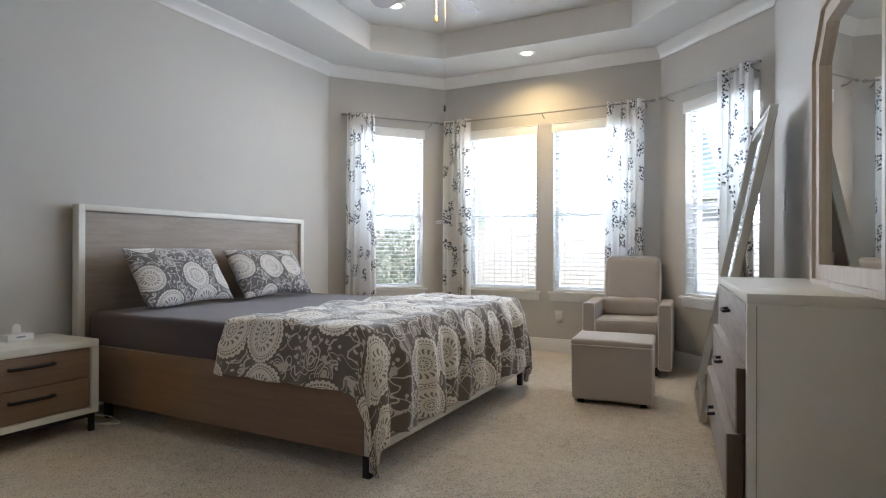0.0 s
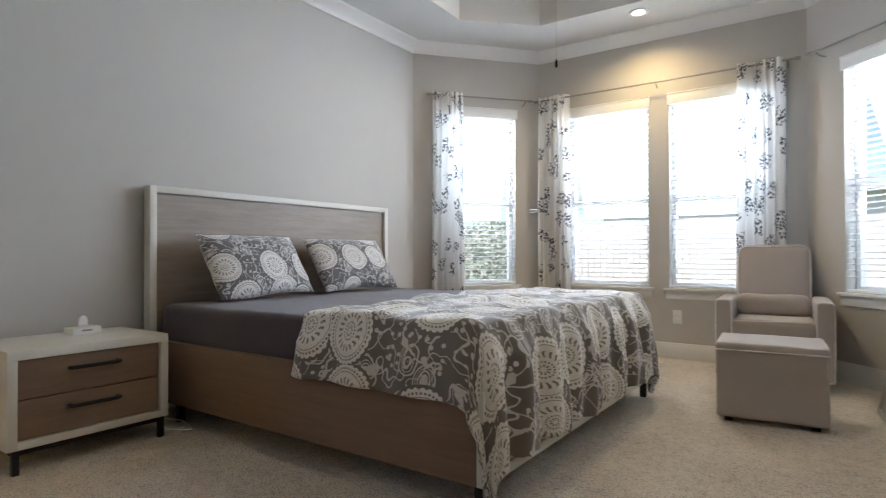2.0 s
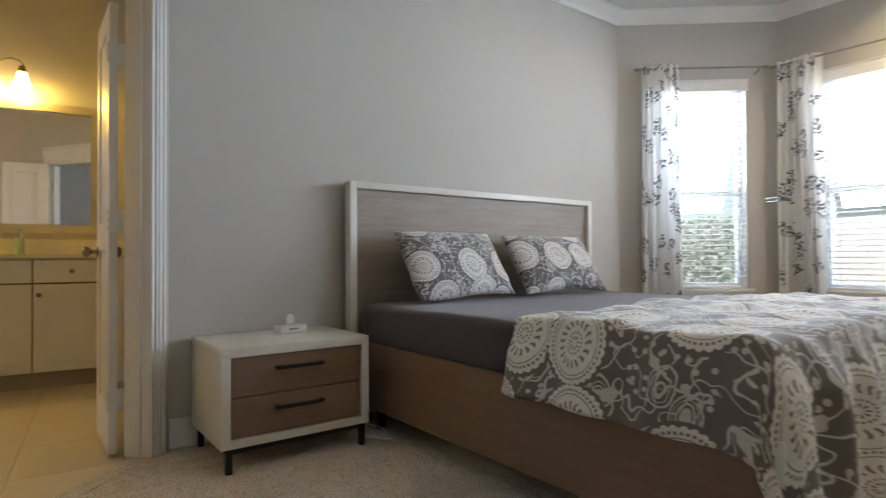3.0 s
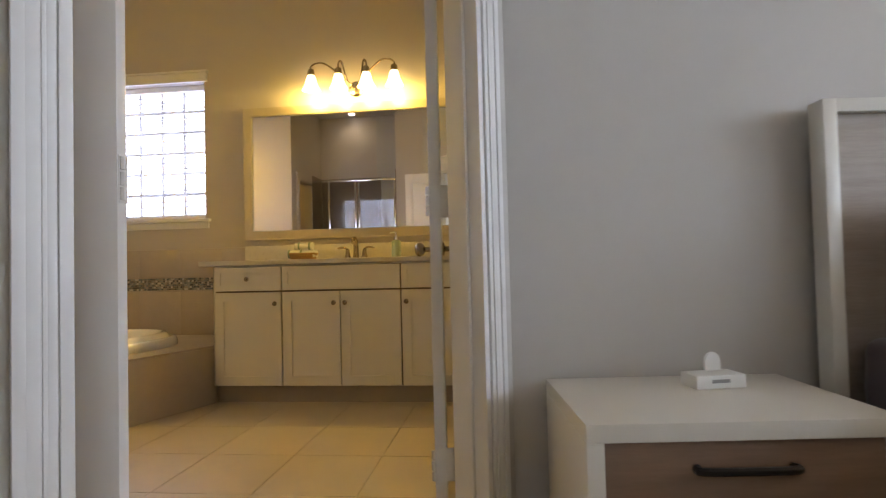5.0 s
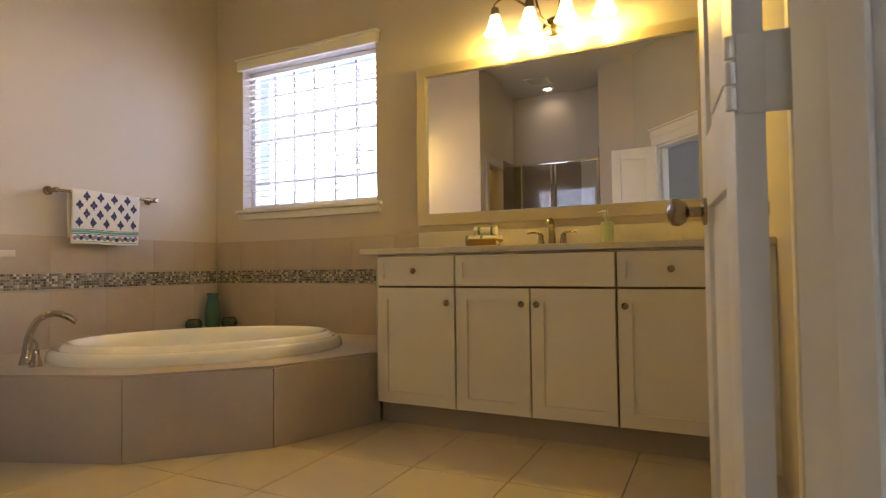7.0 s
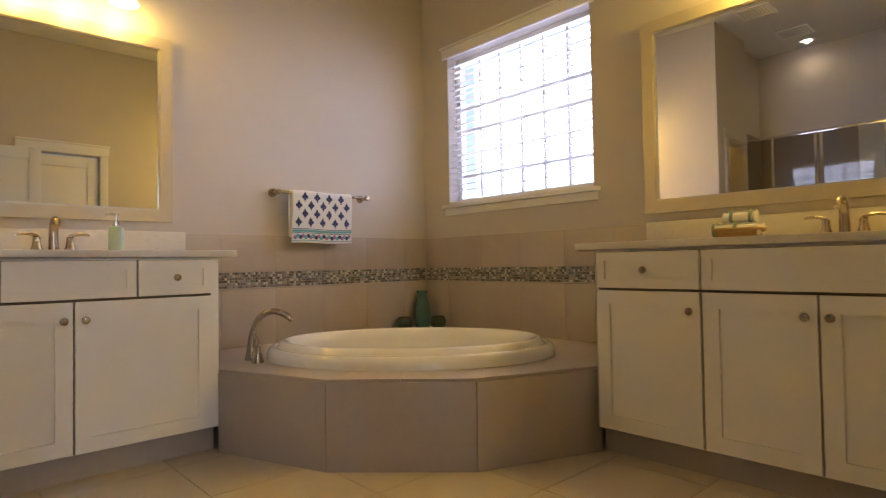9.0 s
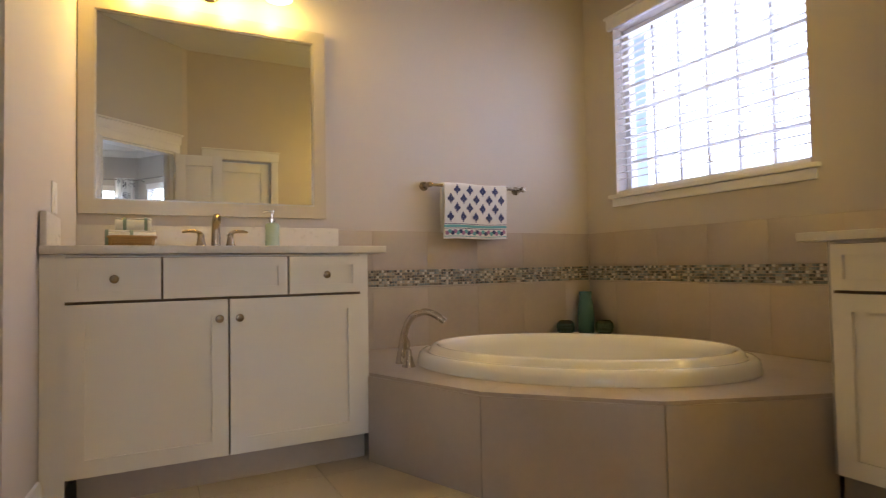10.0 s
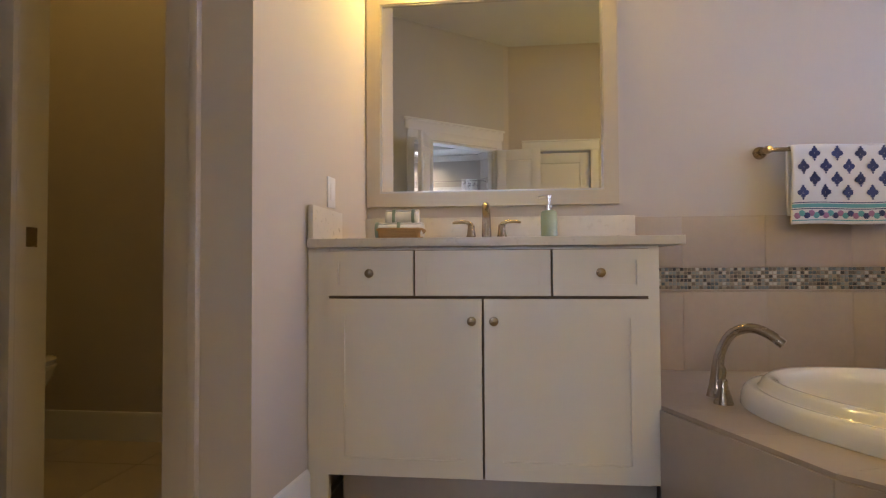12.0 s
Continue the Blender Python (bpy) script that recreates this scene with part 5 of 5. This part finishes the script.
def rolled(m, length, label, stripe):
    """A rolled hand towel, its roll along x."""
    ob = thing("rolled_towel", label, "towel", m, "rolled towels")
    pts = []
    for k in range(70):
        a = k * 0.30
        r = 0.008 + 0.0011 * k * 0.30 * 1.05
        pts.append((0.90 * r * math.cos(a), 0.90 * r * math.sin(a)))
    bm = bmesh.new()
    ends = []
    for i in range(13):
        x = -length / 2 + length * i / 12
        wob = 1 + 0.05 * math.sin(i * 1.7)
        ends.append([bm.verts.new((x, y * wob, z * wob)) for y, z in pts])
    for a, b in zip(ends, ends[1:]):
        for k in range(len(pts) - 1):
            bm.faces.new((a[k], a[k + 1], b[k + 1], b[k]))
    body = part("roll", bm, "towel", ob, smooth=60)
    body.modifiers.new("pile", "SOLIDIFY").thickness = 0.006
    R = 0.0314
    for x in stripe:
        part("stripe", tube([(x - 0.006, 0, 0), (x + 0.006, 0, 0)], R, 24), "towelgreen", body, "sage green stripe")


def basket(m, w, d, h):
    ob = thing("wicker_basket", "small woven wicker tray with rolled towels on the countertop", "basket", m, "wicker baskets")
    part("bottom", boxes((-w / 2, w / 2, -d / 2, d / 2, 0.0, 0.006)), "wicker", ob)
    n = 7
    for k in range(n):
        z = 0.008 + (h - 0.008) * k / (n - 1)
        e = 0.012 * k / (n - 1)
        a, b, r = w / 2 + e, d / 2 + e, 0.02
        pts = []
        for cx, cy, s in ((a - r, b - r, 0), (-a + r, b - r, 90), (-a + r, -b + r, 180), (a - r, -b + r, 270)):
            pts += [(cx + r * math.cos(radians(s + q * 30)), cy + r * math.sin(radians(s + q * 30)), z + 0.0015 * math.sin(q * 3 + k)) for q in range(4)]
        part("strand", tube(pts + pts[:1], 0.0042 if k < n - 1 else 0.006, 6), "wicker", ob)
    for i in range(14):
        x = -w / 2 + w * (i + 0.5) / 14
        for s in (-1, 1):
            part("stake", tube([(x, s * (d / 2 - 0.001), 0.003), (x, s * (d / 2 + 0.013), h)], 0.0028, 5), "wicker", ob)


for base, x, y in ((RV, 0.454, 0.395), (LV, 0.165, 0.30)):
    b = base @ pose(x, y, COUNTER)
    basket(b, 0.15, 0.11, 0.045)
    rolled(b @ pose(0, -0.031, 0.044, 0, 0, 2), 0.175, "white rolled towel with sage stripes in the basket", (-0.085, 0.0))
    rolled(b @ pose(0.004, 0.031, 0.044, 0, 0, -3), 0.165, "white rolled towel with sage stripes at the back of the basket", (0.06,))
    rolled(b @ pose(0.006, 0.0, 0.096, 0, 0, 1), 0.13, "white rolled towel with sage stripes on top of the pile", (-0.03, 0.045))


def wall_mirror(m, w, z0, z1, label):
    ob = thing("bathroom_mirror", label, "mirror", m)
    r = [(0, z0), (w, z0), (w, z1), (0, z1)]
    part("frame", ring_frame(r, inset(r, 0.062), -0.026, -0.001), "pewter", ob)
    part("inner_bead", ring_frame(inset(r, 0.0622), inset(r, 0.070), -0.020, -0.004), "silver", ob)
    part("glass", flat_plate(inset(r, 0.066), -0.010, -0.005), "mirror", ob)


wall_mirror(pose(WX, -0.549, 0, 0, 0, 90), 1.70, 1.078, 2.08, "long mirror in a champagne metal frame over the vanity")
wall_mirror(pose(-2.679, WY, 0, 0, 0, 180), 1.105, 1.082, 2.066, "square mirror in a champagne metal frame over the vanity")


def light_bar(m, label, power):
    ob = thing("vanity_light", label, "wall lamp", m, "vanity lights")
    part("back_plate", lathe([(0.0, 0.0), (0.055, 0.0), (0.058, 0.006), (0.045, 0.016), (0.012, 0.022)], 24), "nickel", ob, at=Matrix.Translation((0, -0.0005, -0.10)) @ Matrix.Rotation(radians(90), 4, "X"))
    for x, rise in ((-0.31, 0.05), (-0.104, 0.055), (0.104, 0.055), (0.31, 0.05)):
        s = 1 if x > 0 else -1
        far = abs(x) > 0.2
        knots = [(s * 0.015, -0.022, -0.10), (s * 0.05, -0.07, -0.06), (x * 0.62 if far else x * 0.75, -0.10, rise + 0.01), (x * 0.85 if far else x * 0.9, -0.115, rise + 0.022), (x, -0.115, rise), (x, -0.115, 0.02)]
        arm = part("arm", tube(curve_points(knots, 6), 0.0065, 10), "nickel", ob)
        part("socket", lathe([(0.008, 0.03), (0.022, 0.026), (0.026, 0.0), (0.024, -0.022)], 18, at=(x, -0.115, 0)), "nickel", arm)
        bm = lathe([(0.027, -0.018), (0.034, -0.038), (0.042, -0.072), (0.056, -0.105), (0.067, -0.125), (0.064, -0.125), (0.053, -0.105), (0.039, -0.072), (0.031, -0.038), (0.024, -0.021)], 28, at=(x, -0.115, 0))
        part("shade", bm, "shade", arm, "lit frosted glass bell shade")
        p = m @ Vector((x, -0.125, -0.165))
        lamp("vanity_glow", p, power, (1.0, 0.67, 0.13), 0.035)


light_bar(pose(WX, 0.335, 2.288, 0, 0, 90), "nickel wall lamp with four lit glass shades over the mirror", 8.0)
light_bar(pose(-3.22, WY, 2.288, 0, 0, 180), "nickel wall lamp with four lit glass shades over the square mirror", 4.6)

# ---------------------------------------------------------------- tub and its deck
DECK = 0.372
deck_poly = [(-3.792, WY), (-3.792, -1.70), (-4.004, -1.132), (-4.432, -0.697), (-4.999, -0.485), (WX, -0.485), (WX, WY)]
TC, TA, TB = Vector((-4.67, -1.395)), 0.745, 0.50
AX, BX = Vector((Q, -Q)), Vector((Q, Q))


def oval(a, b, z, n=72):
    return [(*(TC + AX * a * math.cos(2 * math.pi * i / n) + BX * b * math.sin(2 * math.pi * i / n)), z) for i in range(n)]


surround = thing("tub_surround", "taupe tiled deck round the corner tub", "tub surround")
bm = bmesh.new()
edges = []
for ring in ([(*p, DECK - 0.012) for p in deck_poly], oval(TA - 0.06, TB - 0.06, DECK - 0.012)):
    vs = [bm.verts.new(p) for p in ring]
    edges += [bm.edges.new((vs[i], vs[(i + 1) % len(vs)])) for i in range(len(vs))]
bmesh.ops.triangle_fill(bm, use_beauty=True, use_dissolve=False, edges=edges)
bmesh.ops.recalc_face_normals(bm, faces=bm.faces)
part("deck_bed", bm, "grout", surround)
part("front_bed", sweep([(0.008, 0.0), (0.012, 0.0), (0.012, DECK - 0.013), (0.008, DECK - 0.013)], deck_poly[1:5][::-1]), "grout", surround)


def clip(poly, nx, ny, d):
    """The part of a flat outline where nx * x + ny * y <= d."""
    out = []
    for i in range(len(poly)):
        a, b = poly[i], poly[(i + 1) % len(poly)]
        va, vb = nx * a[0] + ny * a[1] - d, nx * b[0] + ny * b[1] - d
        if va <= 0:
            out.append(a)
        if va * vb < 0:
            t = va / (va - vb)
            out.append((a[0] + (b[0] - a[0]) * t, a[1] + (b[1] - a[1]) * t))
    return out


# front tiles, one face after another
for i in range(1, 4):
    p, q = Vector(deck_poly[i]), Vector(deck_poly[i + 1])
    length = (q - p).length
    n = max(1, round(length / 0.62))
    mm, _ = wall_frame(q, p)
    for k in range(n):
        a, b = length * k / n + (0.0001 if k else 0), length * (k + 1) / n - (0.0001 if k < n - 1 else 0)
        part("tile", boxes((a, b, -0.0, 0.009, 0.0, DECK - 0.013), bevel=0.0002), "walltile", surround, at=mm @ Matrix.Translation((0, -0.0, 0)))
# deck tiles: fans between the rim and the deck's edge


def toward(p):
    """The rim point in the way of p."""
    d = Vector(p) - TC
    a, b = d.dot(AX) / (TA - 0.03), d.dot(BX) / (TB - 0.03)
    k = 1 / math.hypot(a, b)
    return TC + d * k


loop = [Vector(p) for p in (deck_poly[0], *deck_poly[1:])]
stops = []
for i in range(len(loop)):
    p, q = loop[i], loop[(i + 1) % len(loop)]
    n = max(1, round((q - p).length / 0.36))
    stops += [(p.lerp(q, k / n), p.lerp(q, (k + 1) / n)) for k in range(n)]
for p, q in stops:
    mid = [p.lerp(q, k / 5) for k in range(6)]
    ring = [p, q] + [toward(x) for x in mid[::-1]]
    cen = sum(ring, Vector((0, 0))) / len(ring)
    ring = [x + (cen - x).normalized() * 0.0009 for x in ring]
    part("tile", prism([tuple(x) for x in ring], DECK - 0.0118, DECK), "walltile", surround)

tub = thing("bathtub", "glossy white oval drop-in bathtub in the tiled corner deck", "bathtub")
prof = [(0.0, 0.0), (0.002, 0.022), (0.010, 0.040), (0.024, 0.050), (0.040, 0.050), (0.052, 0.047), (0.058, 0.052), (0.066, 0.066), (0.080, 0.074), (0.098, 0.072), (0.112, 0.060), (0.122, 0.030), (0.135, -0.05), (0.165, -0.20), (0.22, -0.27), (0.32, -0.285), (0.46, -0.288)]
bm = bmesh.new()
rings = []
for d, z in prof:
    rings.append([bm.verts.new(p) for p in oval(TA - d, TB - d * (0.98 if d < 0.2 else 0.9), DECK + 0.001 + z * (1.18 if z > 0 else 1.0))])
for a, b in zip(rings, rings[1:]):
    for i in range(72):
        bm.faces.new((a[i], a[(i + 1) % 72], b[(i + 1) % 72], b[i]))
bm.faces.new(rings[-1][::-1])
bmesh.ops.recalc_face_normals(bm, faces=bm.faces)
part("shell", bm, "porcelain", tub, smooth=60)
ov = TC + AX * (TA - 0.135) * 0.86 + BX * (TB - 0.13) * 0.42
part("overflow", lathe([(0.0, 0.0), (0.014, 0.0), (0.015, 0.004), (0.004, 0.007)], 16), "nickel", tub, at=Matrix.Translation((ov.x - 0.02, ov.y + 0.02, DECK - 0.0)) @ Matrix.Rotation(radians(90), 4, "Y"))

filler = thing("tub_faucet", "tall arched brushed nickel tub faucet with a lever on the deck", "faucet", pose(-4.015, -1.855, DECK, 0, 0, 0))
dv = Vector((-0.62, 0.42, 0)).normalized()
arc = [(0, 0), (0.0, 0.07), (0.012, 0.15), (0.048, 0.215), (0.105, 0.238), (0.155, 0.224), (0.20, 0.192)]
part("spout", tube(curve_points([(dv.x * a, dv.y * a, z) for a, z in arc], 6), [0.026 - 0.010 * min(i, 12) / 12 for i in range(37)], 16), "nickel", filler)
part("base_flare", lathe([(0.036, 0.0), (0.034, 0.006), (0.026, 0.04), (0.021, 0.07)], 20), "nickel", filler)
for dx, dy in ((0.02, 0.11),):
    h = part("handle_base", lathe([(0.030, 0.0), (0.029, 0.006), (0.016, 0.05), (0.014, 0.075), (0.004, 0.085)], 18, at=(dx, dy, 0)), "nickel", filler)
    part("lever", tube(curve_points([(dx, dy, 0.078), (dx - 0.01, dy - 0.015, 0.10), (dx - 0.005, dy - 0.03, 0.125)], 4), 0.006, 8), "nickel", h)

vase = thing("teal_vase", "slim teal glass vase in the corner of the tub deck", "vase", pose(-5.475, -2.235, DECK))
part("body", lathe([(0.045, 0.0), (0.052, 0.01), (0.056, 0.10), (0.048, 0.19), (0.036, 0.235), (0.042, 0.27), (0.038, 0.27), (0.030, 0.235)], 28), "teal", vase)
for x, y in ((-5.307, -2.237), (-5.51, -2.105)):
    v = thing("candle_holder", "round dark mosaic glass candle holder on the tub deck", "candle holder", pose(x, y, DECK), "candle holders")
    part("bowl", lathe([(0.030, 0.0), (0.044, 0.012), (0.055, 0.045), (0.050, 0.078), (0.040, 0.092), (0.036, 0.09), (0.045, 0.07), (0.045, 0.03)], 24), "bronze", v)
    for k in range(16):
        a = 2 * math.pi * k / 16
        for z, r in ((0.03, 0.0515), (0.052, 0.0552), (0.07, 0.0525)):
            part("mosaic_chip", boxes((-0.002, 0.002, -0.007, 0.007, -0.007, 0.007)), "teal", v, at=Matrix.Translation((r * math.cos(a + z * 9), r * math.sin(a + z * 9), z)) @ Matrix.Rotation(a + z * 9, 4, "Z"))

bar = thing("towel_bar", "brushed nickel towel bar on the wall over the tub", "towel bar", pose(0, WY, 0))
part("rod", tube([(-4.37, 0.075, 1.287), (-5.01, 0.075, 1.287)], 0.009, 12), "nickel", bar)
for x in (-4.365, -5.005):
    part("post", tube([(x, 0.0005, 1.287), (x, 0.012, 1.287), (x, 0.02, 1.287), (x, 0.06, 1.287), (x, 0.085, 1.287), (x, 0.10, 1.287)], [0.027, 0.026, 0.015, 0.013, 0.018, 0.012], 16), "nickel", bar)

# Printed towel folded over the bar
towel = thing("hand_towel", "white towel with navy motifs and a turquoise border over the bar", "towel", pose(-4.66, WY + 0.075, 1.287))


def towel_at(u, v):
    s = (v - 0.47) * 0.62
    x = (0.5 - u) * 0.43
    r = 0.013
    if abs(s) < r * 1.57:
        a = s / r
        y, z = r * math.sin(a), r * math.cos(a)
    else:
        y, z = math.copysign(r + 0.003, s), -(abs(s) - r * 1.57)
    y += 0.004 * math.sin(u * 9 + 1) * min(1, abs(s) * 6)
    return (x + 0.004 * math.sin(v * 8), y, z + 0.003 * math.sin(u * 7))


cloth = part("cloth", sheet_mesh(40, 60, towel_at), "towel", towel, smooth=None)
cloth.modifiers.new("pile", "SOLIDIFY").thickness = 0.004
motif = bmesh.new()
for cx, cz, r in ((0, 0.013, 0.011), (0, -0.013, 0.009), (-0.011, 0, 0.011), (0.011, 0, 0.011), (0, 0.026, 0.005), (0, -0.026, 0.004)):
    n = 14
    lo = [motif.verts.new((cx + r * math.cos(6.2832 * i / n), 0.0, cz + r * math.sin(6.2832 * i / n))) for i in range(n)]
    motif.faces.new(lo)
motif_me = mesh_of("motif", motif)
motif_me.materials.append(M["ink"])


def on_towel(x, drop):
    """A place just proud of the towel's front, x along it and drop below the bar."""
    u = 0.5 - x / 0.43
    v = 0.47 + (drop + 0.0204) / 0.62
    p = towel_at(u, v)
    return (p[0], p[1] + 0.0052, p[2])


for row in range(4):
    for col in range(5):
        x = 0.172 - 0.086 * col - (0.0 if row % 2 else 0.043)
        if abs(x) < 0.195:
            part("motif", motif_me, "ink", cloth, at=pose(*on_towel(x, 0.026 + 0.052 * row)))


def band(name, d0, d1, material, lift):
    bm = sheet_mesh(40, 2, lambda u, v: tuple(a + b for a, b in zip(on_towel((0.5 - u) * 0.428, d0 + (d1 - d0) * v), (0, lift, 0))))
    part(name, bm, material, cloth)


band("border", 0.228, 0.243, "aqua", 0.0)
band("border_line", 0.221, 0.2245, "ink", 0.0004)
band("border_line", 0.2465, 0.250, "ink", 0.0004)
band("border_line", 0.292, 0.296, "aqua", 0.0004)
for k in range(22):
    x, y, z = on_towel(-0.195 + 0.0185 * k, 0.266 + 0.009 * (k % 2))
    part("flower", lathe([(0.001, 0.0), (0.013, 0.0), (0.011, 0.001)], 7), ("pink", "ink", "aqua")[k % 3], cloth, at=Matrix.Translation((x, y, z)) @ Matrix.Rotation(radians(-90), 4, "X"))

# ---------------------------------------------------------------- toilet room, shower, ceiling fittings
toilet = thing("toilet", "white two-piece toilet with its lid closed", "toilet", pose(-0.80, -1.95, 0, 0, 0, 90))


def oval_stack(rows, n=32):
    bm = bmesh.new()
    rings = [[bm.verts.new((rx * math.cos(6.2832 * i / n), cy + ry * math.sin(6.2832 * i / n), z)) for i in range(n)] for rx, ry, cy, z in rows]
    for a, b in zip(rings, rings[1:]):
        for i in range(n):
            bm.faces.new((a[i], a[(i + 1) % n], b[(i + 1) % n], b[i]))
    bm.faces.new(rings[0][::-1])
    bm.faces.new(rings[-1])
    bmesh.ops.recalc_face_normals(bm, faces=bm.faces)
    return bm


part("bowl", oval_stack([(0.12, 0.22, 0.32, 0.0), (0.115, 0.21, 0.32, 0.05), (0.10, 0.17, 0.30, 0.15), (0.14, 0.22, 0.34, 0.27), (0.18, 0.25, 0.37, 0.37), (0.182, 0.253, 0.37, 0.395)]), "porcelain", toilet, smooth=60)
part("seat", oval_stack([(0.185, 0.258, 0.37, 0.397), (0.19, 0.262, 0.37, 0.412), (0.185, 0.258, 0.37, 0.418)]), "porcelain", toilet)
part("lid", oval_stack([(0.183, 0.256, 0.37, 0.419), (0.188, 0.26, 0.37, 0.436), (0.17, 0.24, 0.37, 0.446)]), "porcelain", toilet)
part("tank", boxes((-0.21, 0.21, -0.07, 0.10, 0.40, 0.74), (-0.22, 0.22, -0.075, 0.11, 0.741, 0.775), bevel=0.015), "porcelain", toilet)

shower = thing("shower_enclosure", "framed glass shower enclosure with chrome rails", "shower", pose(SHX + 0.02, SHN, 0))
SHW = SHN - SHS
part("curb", boxes((-0.05, 0.06, -SHW + 0.013, -0.013, 0.0, 0.10), bevel=0.006), "walltile", shower)
for y in (-SHW + 0.013, -1.0, -0.61, -0.56, -0.04):
    part("upright", boxes((-0.015, 0.015, y, y + 0.026, 0.101, 2.09), bevel=0.002), "chrome", shower)
for z in (0.101, 2.09):
    part("rail", boxes((-0.016, 0.016, -SHW + 0.013, -0.013, z, z + 0.028), bevel=0.002), "chrome", shower)
for y0, y1 in ((-SHW + 0.040, -1.001), (-0.973, -0.611), (-0.533, -0.041)):
    g = part("pane", boxes((-0.004, 0.004, y0, y1, 0.13, 2.089)), "showerglass", shower)
    g.visible_shadow = False
structure("floor_shower", boxes((SHX - 0.02, SHB - 0.002, SHS + 0.002, SHN - 0.002, -0.02, 0.02)), "walltile", "taupe shower floor")

recessed(-1.30, -0.86, BATH_TOP, 4, (1.0, 0.78, 0.45))
for x, y in ((-1.67, -0.88), (-2.52, -0.975)):
    v = thing("ceiling_vent", "white louvred vent in the bathroom ceiling", "ceiling vent", pose(x, y, BATH_TOP), "ceiling vents")
    part("frame", boxes((-0.15, 0.15, -0.15, -0.12, -0.012, -0.0005), (-0.15, 0.15, 0.12, 0.15, -0.012, -0.0005), (-0.15, -0.12, -0.1199, 0.1199, -0.012, -0.0005), (0.12, 0.15, -0.1199, 0.1199, -0.012, -0.0005)), "trim", v)
    for k in range(8):
        part("slat", boxes((-0.119, 0.119, -0.11 + 0.029 * k, -0.095 + 0.029 * k, -0.009, -0.002)), "trim", v)
lamp("toilet_room_lamp", (-1.70, -1.80, 2.9), 7, (1.0, 0.62, 0.13), 0.08)
wall_plate("light_switch", SIDE_P, SIDE_Q, 0.57, 1.10, "white light switch on the wall beside the vanity", False)

# ---------------------------------------------------------------- tiles of walls and floor, last
def wall_tiles(p, q, owner, u0, u1, z0, z1, pitch, first):
    m, _ = wall_frame(p, q)
    us = [u0] + [u for u in [first + pitch * k for k in range(-20, 20)] if u0 + 0.03 < u < u1 - 0.03] + [u1]
    for a, b in zip(us, us[1:]):
        part("tile", boxes((a + 0.0005, b - 0.0005, -0.009, -0.0005, z0, z1), bevel=0.0004), "walltile", owner)
    bm = boxes((u0, u1, -0.005, -0.0006, z0 - 0.002, z1 + 0.002))
    part("grout_bed", bm, "grout", owner)


def mosaic_band(owner, u0, u1, z0, rows, pitch):
    bm = bmesh.new()
    n = int((u1 - u0) / pitch)
    for i in range(n):
        for k in range(rows):
            a, c = u0 + i * pitch, z0 + k * pitch
            g = 0.0013
            y = -0.0085
            e = 0.0012
            fr = [bm.verts.new(v) for v in ((a + g + e, y, c + g + e), (a + pitch - g - e, y, c + g + e), (a + pitch - g - e, y, c + pitch - g - e), (a + g + e, y, c + pitch - g - e))]
            bk = [bm.verts.new(v) for v in ((a + g, -0.004, c + g), (a + pitch - g, -0.004, c + g), (a + pitch - g, -0.004, c + pitch - g), (a + g, -0.004, c + pitch - g))]
            bm.faces.new(fr)
            for s in range(4):
                bm.faces.new((bk[s], bk[(s + 1) % 4], fr[(s + 1) % 4], fr[s]))
    tagged(part("mosaic", bm, "mosaic", owner, "strip of small glass mosaic in greys and taupe", smooth=None), kind="stuff")
    part("grout_bed", boxes((u0, u1, -0.0042, -0.0006, z0, z0 + rows * pitch)), "grout", owner)
    part("pencil_tile", boxes((u0, u1, -0.011, -0.0006, z0 - 0.009, z0 - 0.001), bevel=0.002), "walltile", owner)


west, south = bpy.data.objects["wall_bath_west"], bpy.data.objects["wall_bath_south"]
for owner, p, q, u0, u1, first in ((west, *X_WALL, 0.012, 1.845, 0.25), (south, *Y_WALL, 1.05, 2.913, 1.37)):
    wall_tiles(p, q, owner, u0, u1, DECK + 0.002, 0.704, 0.335, first)
    mosaic_band(owner, u0, u1, 0.714, 6, 0.0155)
    wall_tiles(p, q, owner, u0, u1, 0.810, 1.022, 0.335, first)

structure("floor_bath", prism(bath_poly, -0.12, -0.010), "grout", "beige tiled bathroom floor")
floor_bath = bpy.data.objects["floor_bath"]
PX, PY = 0.45, 0.41
for i in range(-5, 8):
    for j in range(-7, 5):
        x0, y0 = -4.02 + PX * i, 0.42 + PY * j
        poly = [(x0 + 0.002, y0 + 0.002), (x0 + PX - 0.002, y0 + 0.002), (x0 + PX - 0.002, y0 + PY - 0.002), (x0 + 0.002, y0 + PY - 0.002)]
        for nx, ny, d in ((0.8948, 1.0952, S_OUT + 0.493), (-1, 0, -WX), (1, 0, -0.73), (0, 1, NY), (0, -1, -WY)):
            poly = clip(poly, nx, ny, d)
            if len(poly) < 3:
                break
        if len(poly) >= 3:
            part("tile", prism(poly, -0.0098, 0.0), "floortile", floor_bath)

# The bathroom wing as a whole, turned to meet the angled doorway
WING = pose(WING_X, WING_Y, 0, 0, 0, WING_TURN)
DOORWAY = ("door_casing", "threshold", "door_1", "door_2", "wall_doorway_corner")
for ob in [o for o in bpy.data.objects if o not in bedroom_side and o.parent is None and o.name not in DOORWAY]:
    ob.matrix_basis = WING @ ob.matrix_basis
